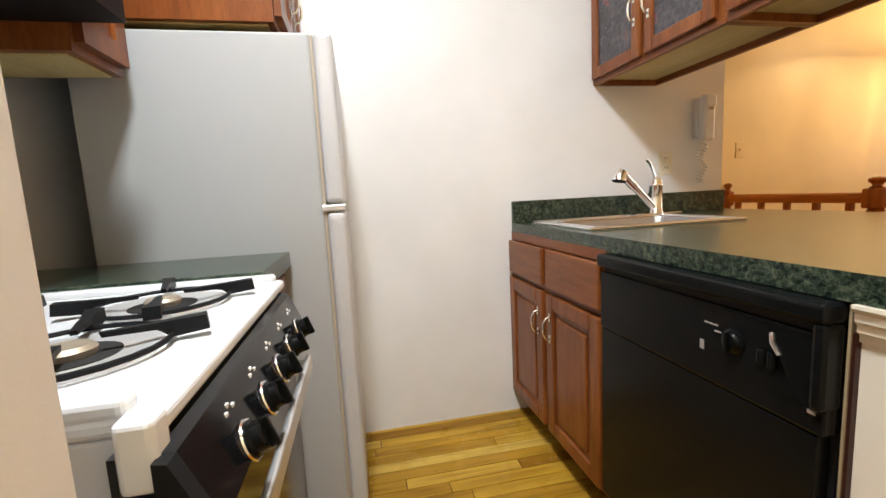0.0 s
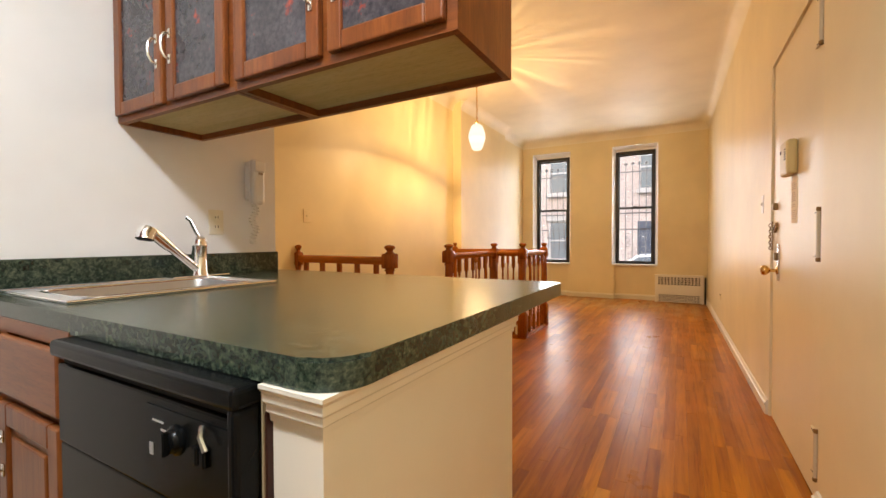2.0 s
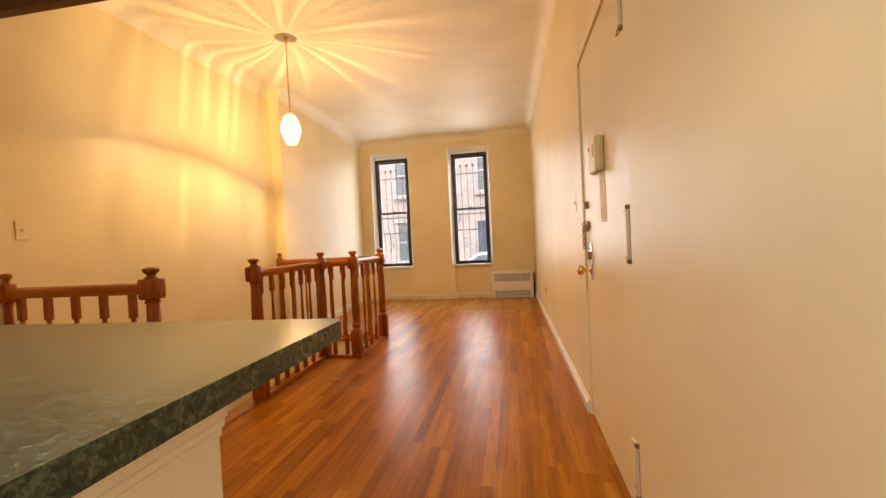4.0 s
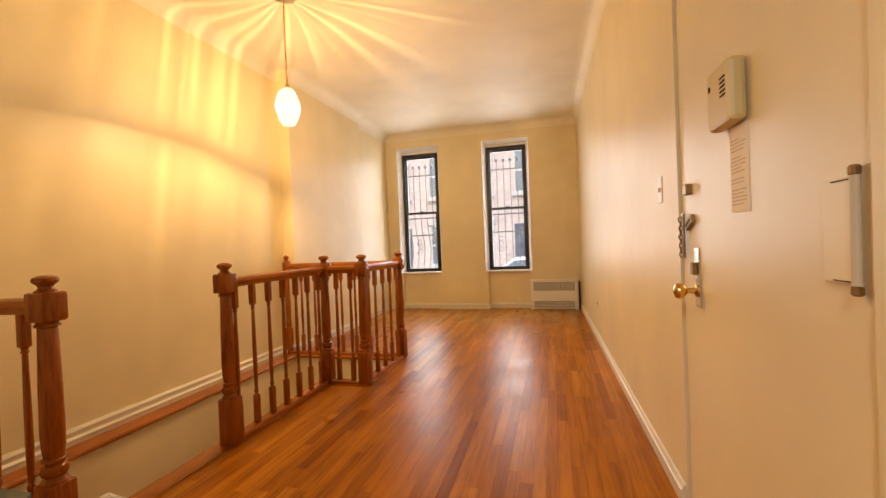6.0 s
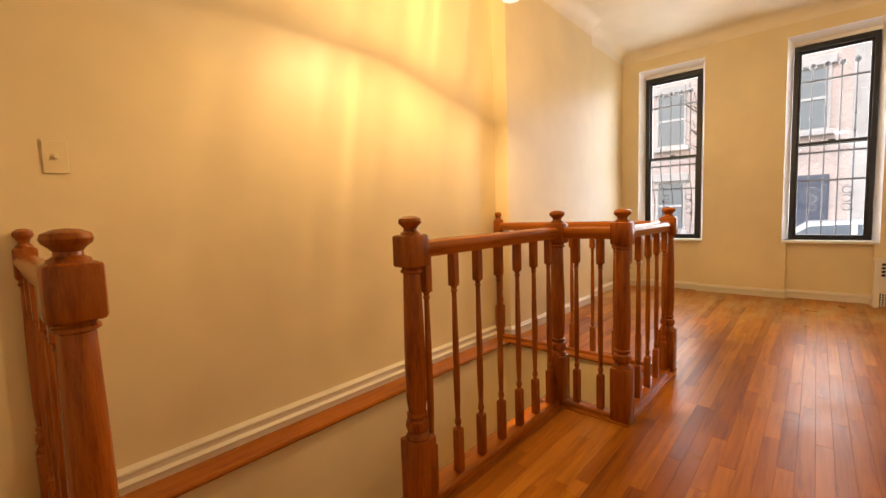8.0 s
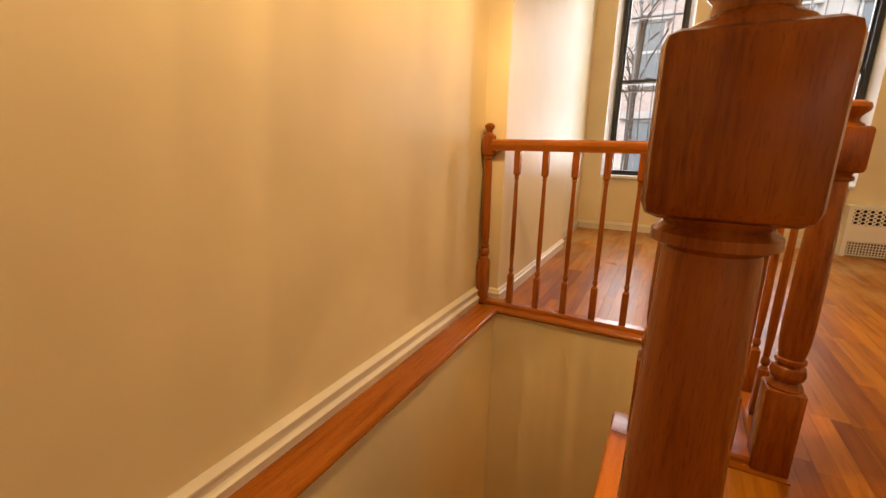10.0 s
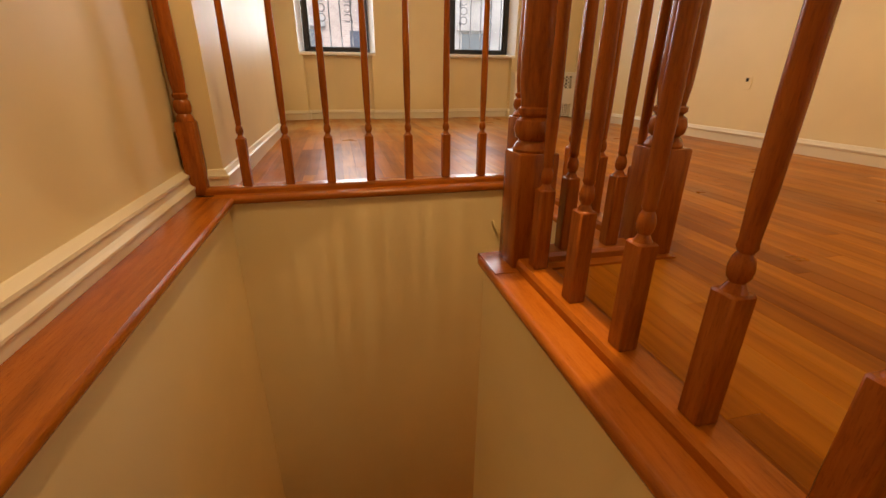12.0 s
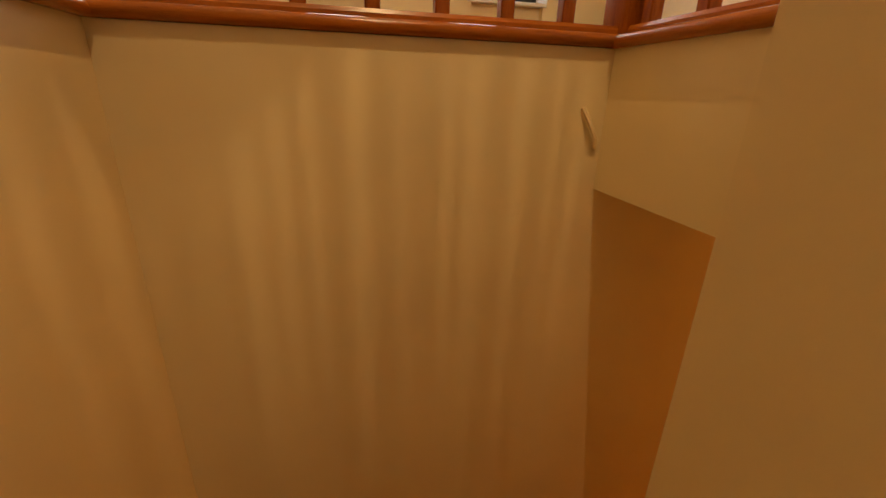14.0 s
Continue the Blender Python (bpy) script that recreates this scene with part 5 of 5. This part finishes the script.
BRICK, STONE = brick_mat(), paint("pale_stone", (0.45, 0.44, 0.46), 0.8, 0.3, 0.15)
ASPHALT, PAVE = paint("asphalt", (0.055, 0.055, 0.06), 0.9, 0.3, 0.2), paint("concrete", (0.36, 0.35, 0.34), 0.85, 0.3, 0.12)
CARP = mat("white_car_paint", (0.80, 0.81, 0.82), 0.15)
PANE = mat("street_window_glass", (0.15, 0.18, 0.22), 0.18)
FRAMEP = mat("grey_window_paint", (0.42, 0.44, 0.48), 0.5)
GZ = -0.55
structure("ground", boxes([(-300, 300, 9.0, 500, GZ - 0.3, GZ - 0.14)]), ASPHALT, "grey asphalt street", "ground")
structure("pavement", boxes([(-40, 40, 8.95, 11.2, GZ - 0.14, GZ), (-40, 40, 18.4, 21.0, GZ - 0.14, GZ)]), PAVE, "concrete pavement with kerb", "pavement")


def house(x0, x1, y, wall_mat, label):
    h = thing("row_house", label, "house", group="houses across the street")
    rows = []
    bays = [x0 + (x1 - x0) * (i + 0.5) / 3 for i in range(3)]
    zs = [(0.1, 2.0), (3.3, 5.3), (6.5, 8.3), (9.5, 11.0)]
    part("wall", boxes([(x0, x1, y, y + 0.6, GZ, 12.2)]), wall_mat, h)
    part("roof", boxes([(x0, x1, y, y + 9, 12.2, 12.4)]), ASPHALT, h)
    part("cornice", sweep([(0, 11.6), (0.15, 11.7), (0.35, 12.1), (0.5, 12.2), (0.5, 12.5), (0, 12.5)], [(x0, y, 0), (x1, y, 0)]), STONE, h)
    for i, bx in enumerate(bays):
        for k, (a, b) in enumerate(zs):
            w = 0.50
            if k == 0 and i == 2:
                part("door", box(bx - 0.55, bx + 0.55, y - 0.04, y - 0.004, GZ + 0.5, 1.9, 0.02), HOUSED, h, "dark blue entrance door")
                part("stoop", boxes([(bx - 0.8, bx + 0.8, y - 0.4 * (4 - s), y - 0.004, GZ + 0.15 * s, GZ + 0.15 * (s + 1)) for s in range(4)]), STONE, h)
                continue
            win = part("window", boxes([(bx - w, bx - w + 0.05, y - 0.05, y - 0.004, a, b), (bx + w - 0.05, bx + w, y - 0.05, y - 0.004, a, b), (bx - w + 0.05, bx + w - 0.05, y - 0.05, y - 0.004, b - 0.05, b), (bx - w + 0.05, bx + w - 0.05, y - 0.05, y - 0.004, (a + b) / 2 - 0.04, (a + b) / 2 + 0.04), (bx - w + 0.05, bx + w - 0.05, y - 0.05, y - 0.004, a, a + 0.05)]), FRAMEP, h)
            part("pane", box(bx - w + 0.08, bx + w - 0.08, y - 0.02, y - 0.005, a + 0.08, b - 0.08), PANE, win, "dark reflecting glass")
            part("lintel", box(bx - w - 0.12, bx + w + 0.12, y - 0.12, y - 0.004, b + 0.001, b + 0.28, 0.02), STONE, win)
            part("sill", box(bx - w - 0.1, bx + w + 0.1, y - 0.14, y - 0.004, a - 0.16, a - 0.001, 0.02), STONE, win)
    return h


for i in range(7):
    house(-24 + 6.0 * i, -18 + 6.0 * i, 21.0, STONE if i % 3 == 1 else BRICK, "brick row house with stone lintels across the street" if i % 3 != 1 else "pale stone row house across the street")


def parked_car(x, y):
    c = thing("parked_car", "white parked car at the kerb outside", "car", pose(x, y, GZ - 0.14))
    prof = [(-2.15, 0.35), (-2.2, 0.6), (-2.05, 0.82), (-1.2, 0.92), (-0.55, 1.38), (0.65, 1.42), (1.35, 1.0), (2.1, 0.9), (2.2, 0.6), (2.15, 0.33)]
    bm = bmesh.new()
    n = len(prof)
    sides = []
    for yy, k in ((-0.86, 1.0), (-0.80, 1.0), (0.80, 1.0), (0.86, 1.0)):
        sides.append([bm.verts.new((px, yy * (0.86 if pz > 1.1 else 1.0), pz - (0.04 if abs(yy) > 0.82 else 0))) for px, pz in prof])
    for a, b in zip(sides, sides[1:]):
        for i in range(n):
            bm.faces.new((a[i], a[(i + 1) % n], b[(i + 1) % n], b[i]))
    bm.faces.new(sides[0][::-1])
    bm.faces.new(sides[-1])
    part("body", bm, CARP, c, smooth=True)
    g = bmesh.new()
    for q in ([(-1.05, 0.97), (-0.5, 1.33), (-0.02, 1.36), (-0.02, 0.97)], [(0.06, 0.97), (0.06, 1.36), (0.62, 1.36), (1.2, 1.02)]):
        for s in (-1, 1):
            lo = [g.verts.new((px, s * (0.872 if pz < 1.1 else 0.752), pz)) for px, pz in q]
            hi = [g.verts.new((px, s * (0.862 if pz < 1.1 else 0.742), pz)) for px, pz in q]
            g.faces.new(lo)
            g.faces.new(hi[::-1])
            for i in range(4):
                g.faces.new((lo[i], lo[(i + 1) % 4], hi[(i + 1) % 4], hi[i]))
    part("side_window", g, PANE, c, "dark side windows")
    for wx in (-1.35, 1.35):
        for s in (-1, 1):
            w = part("wheel", lathe([(0.2, -0.09), (0.31, -0.1), (0.325, -0.07), (0.325, 0.07), (0.31, 0.1), (0.2, 0.09)], 20), BLACKM, c, smooth=True, at=pose(wx, s * 0.80, 0.325, 90, 0, 0))
            part("rim", lathe([(0.19, -0.092), (0.2, 0.0), (0.19, 0.092)], 14), STEEL, w, smooth=True)
    return c


parked_car(-0.3, 12.6)


def street_tree(x, y, seed):
    r = random.Random(seed)
    t = thing("street_tree", "bare slender street tree with thin branches", "tree", pose(x, y, GZ))
    tr = tube([(0, 0, 0), (0.03, 0.02, 1.5), (0.0, 0.05, 3.2), (0.08, 0.0, 5.0)], 0.10, 8)
    for k in range(16):
        z = 2.4 + 0.18 * k
        a = r.uniform(0, 6.28)
        L = r.uniform(0.8, 1.9)
        p = Vector((0.03, 0.03, z))
        q = p + Vector((math.cos(a) * L * 0.6, math.sin(a) * L * 0.6, L * 0.7))
        tube([p, (p + q) / 2 + Vector((0, 0, 0.1)), q], 0.022, 5, tr)
        for j in range(3):
            s = p + (q - p) * r.uniform(0.4, 1)
            e = s + Vector((r.uniform(-0.5, 0.5), r.uniform(-0.5, 0.5), r.uniform(0.2, 0.7)))
            tube([s, (s + e) / 2, e], 0.008, 4, tr)
    part("trunk", tr, BARK, t)
    return t


BARK = paint("bark", (0.12, 0.09, 0.07), 0.9, 0.5, 0.3)
street_tree(-3.0, 17.0, 3)


# ---- floor strips, nearest ones singly ----
def plank_mesh(w, L):
    bm = bmesh.new()
    b = 0.0005
    lo = [(0, 0), (w, 0), (w, L), (0, L)]
    hi = [(b, b), (w - b, b), (w - b, L - b), (b, L - b)]
    v = [[bm.verts.new((x, y, z)) for x, y in q] for q, z in ((lo, -0.012), (lo, -b), (hi, 0.0))]
    for a, c in ((0, 1), (1, 2)):
        for i in range(4):
            bm.faces.new((v[a][i], v[a][(i + 1) % 4], v[c][(i + 1) % 4], v[c][i]))
    bm.faces.new(v[2])
    return bm


def lay_floor():
    r = random.Random(11)
    w, gap = 0.0585, 0.0003
    lengths = [0.45, 0.6, 0.75, 0.9, 1.1, 1.35]
    meshes = {}
    cells = []
    x = -2.86
    while x < RW + 0.02:
        x1 = min(x + w, RW + 0.03)
        mid = (x + x1) / 2
        spans = []
        if mid > KW - 0.02:
            spans.append((KB, KE))
        spans.append((KE, OY0 - 0.10) if mid < OX1 + 0.10 else (KE, OY1 - 0.10 if mid < OX2 + 0.10 else OY2 + 0.10))
        spans.append((OY2 + 0.105, 8.72))
        merged = []
        for a, b in spans:
            if merged and abs(merged[-1][1] - a) < 0.02:
                merged[-1][1] = b
            else:
                merged.append([a, b])
        for a, b in merged:
            y = a - r.uniform(0, 0.8)
            while y < b:
                L = r.choice(lengths)
                y0, y1 = max(a, y), min(b, y + L)
                if y1 - y0 > 0.03:
                    cells.append((x, x1, y0, y1, y1 - y0 == L and x1 - x > w - 0.0001, L))
                y += L
        x += w
    single, rest = 0, {FLOORM: [], FLOORK: []}
    for x0, x1, y0, y1, whole, L in cells:
        kit = y0 < 1.2 and x0 < -0.30
        if whole and not kit and single < 300 and 1.2 < y0 < 5.2 and x0 > -1.7:
            if L not in meshes:
                meshes[L] = mesh_of("floor_strip", plank_mesh(w - gap, L - gap), FLOORM)
            o = new("floor_strip", meshes[L])
            o.matrix_basis, o.parent = pose(x0, y0, 0), floor
            single += 1
        else:
            g = 0.0032 if kit else gap
            rest[FLOORK if kit else FLOORM].append((x0, x1 - g, y0, y1 - g))
    b = 0.0005
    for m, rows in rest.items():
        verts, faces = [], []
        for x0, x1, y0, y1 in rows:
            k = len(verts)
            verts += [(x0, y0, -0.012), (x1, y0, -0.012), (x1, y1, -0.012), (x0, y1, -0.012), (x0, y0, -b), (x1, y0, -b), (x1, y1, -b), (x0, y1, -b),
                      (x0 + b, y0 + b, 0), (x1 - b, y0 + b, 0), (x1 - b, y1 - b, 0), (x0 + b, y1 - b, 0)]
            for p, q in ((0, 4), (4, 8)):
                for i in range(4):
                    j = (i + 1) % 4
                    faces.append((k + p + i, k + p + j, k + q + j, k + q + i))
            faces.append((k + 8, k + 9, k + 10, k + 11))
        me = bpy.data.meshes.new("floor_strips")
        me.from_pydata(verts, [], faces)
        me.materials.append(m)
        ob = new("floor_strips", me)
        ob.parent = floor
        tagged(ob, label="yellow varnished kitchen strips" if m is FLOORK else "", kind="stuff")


lay_floor()
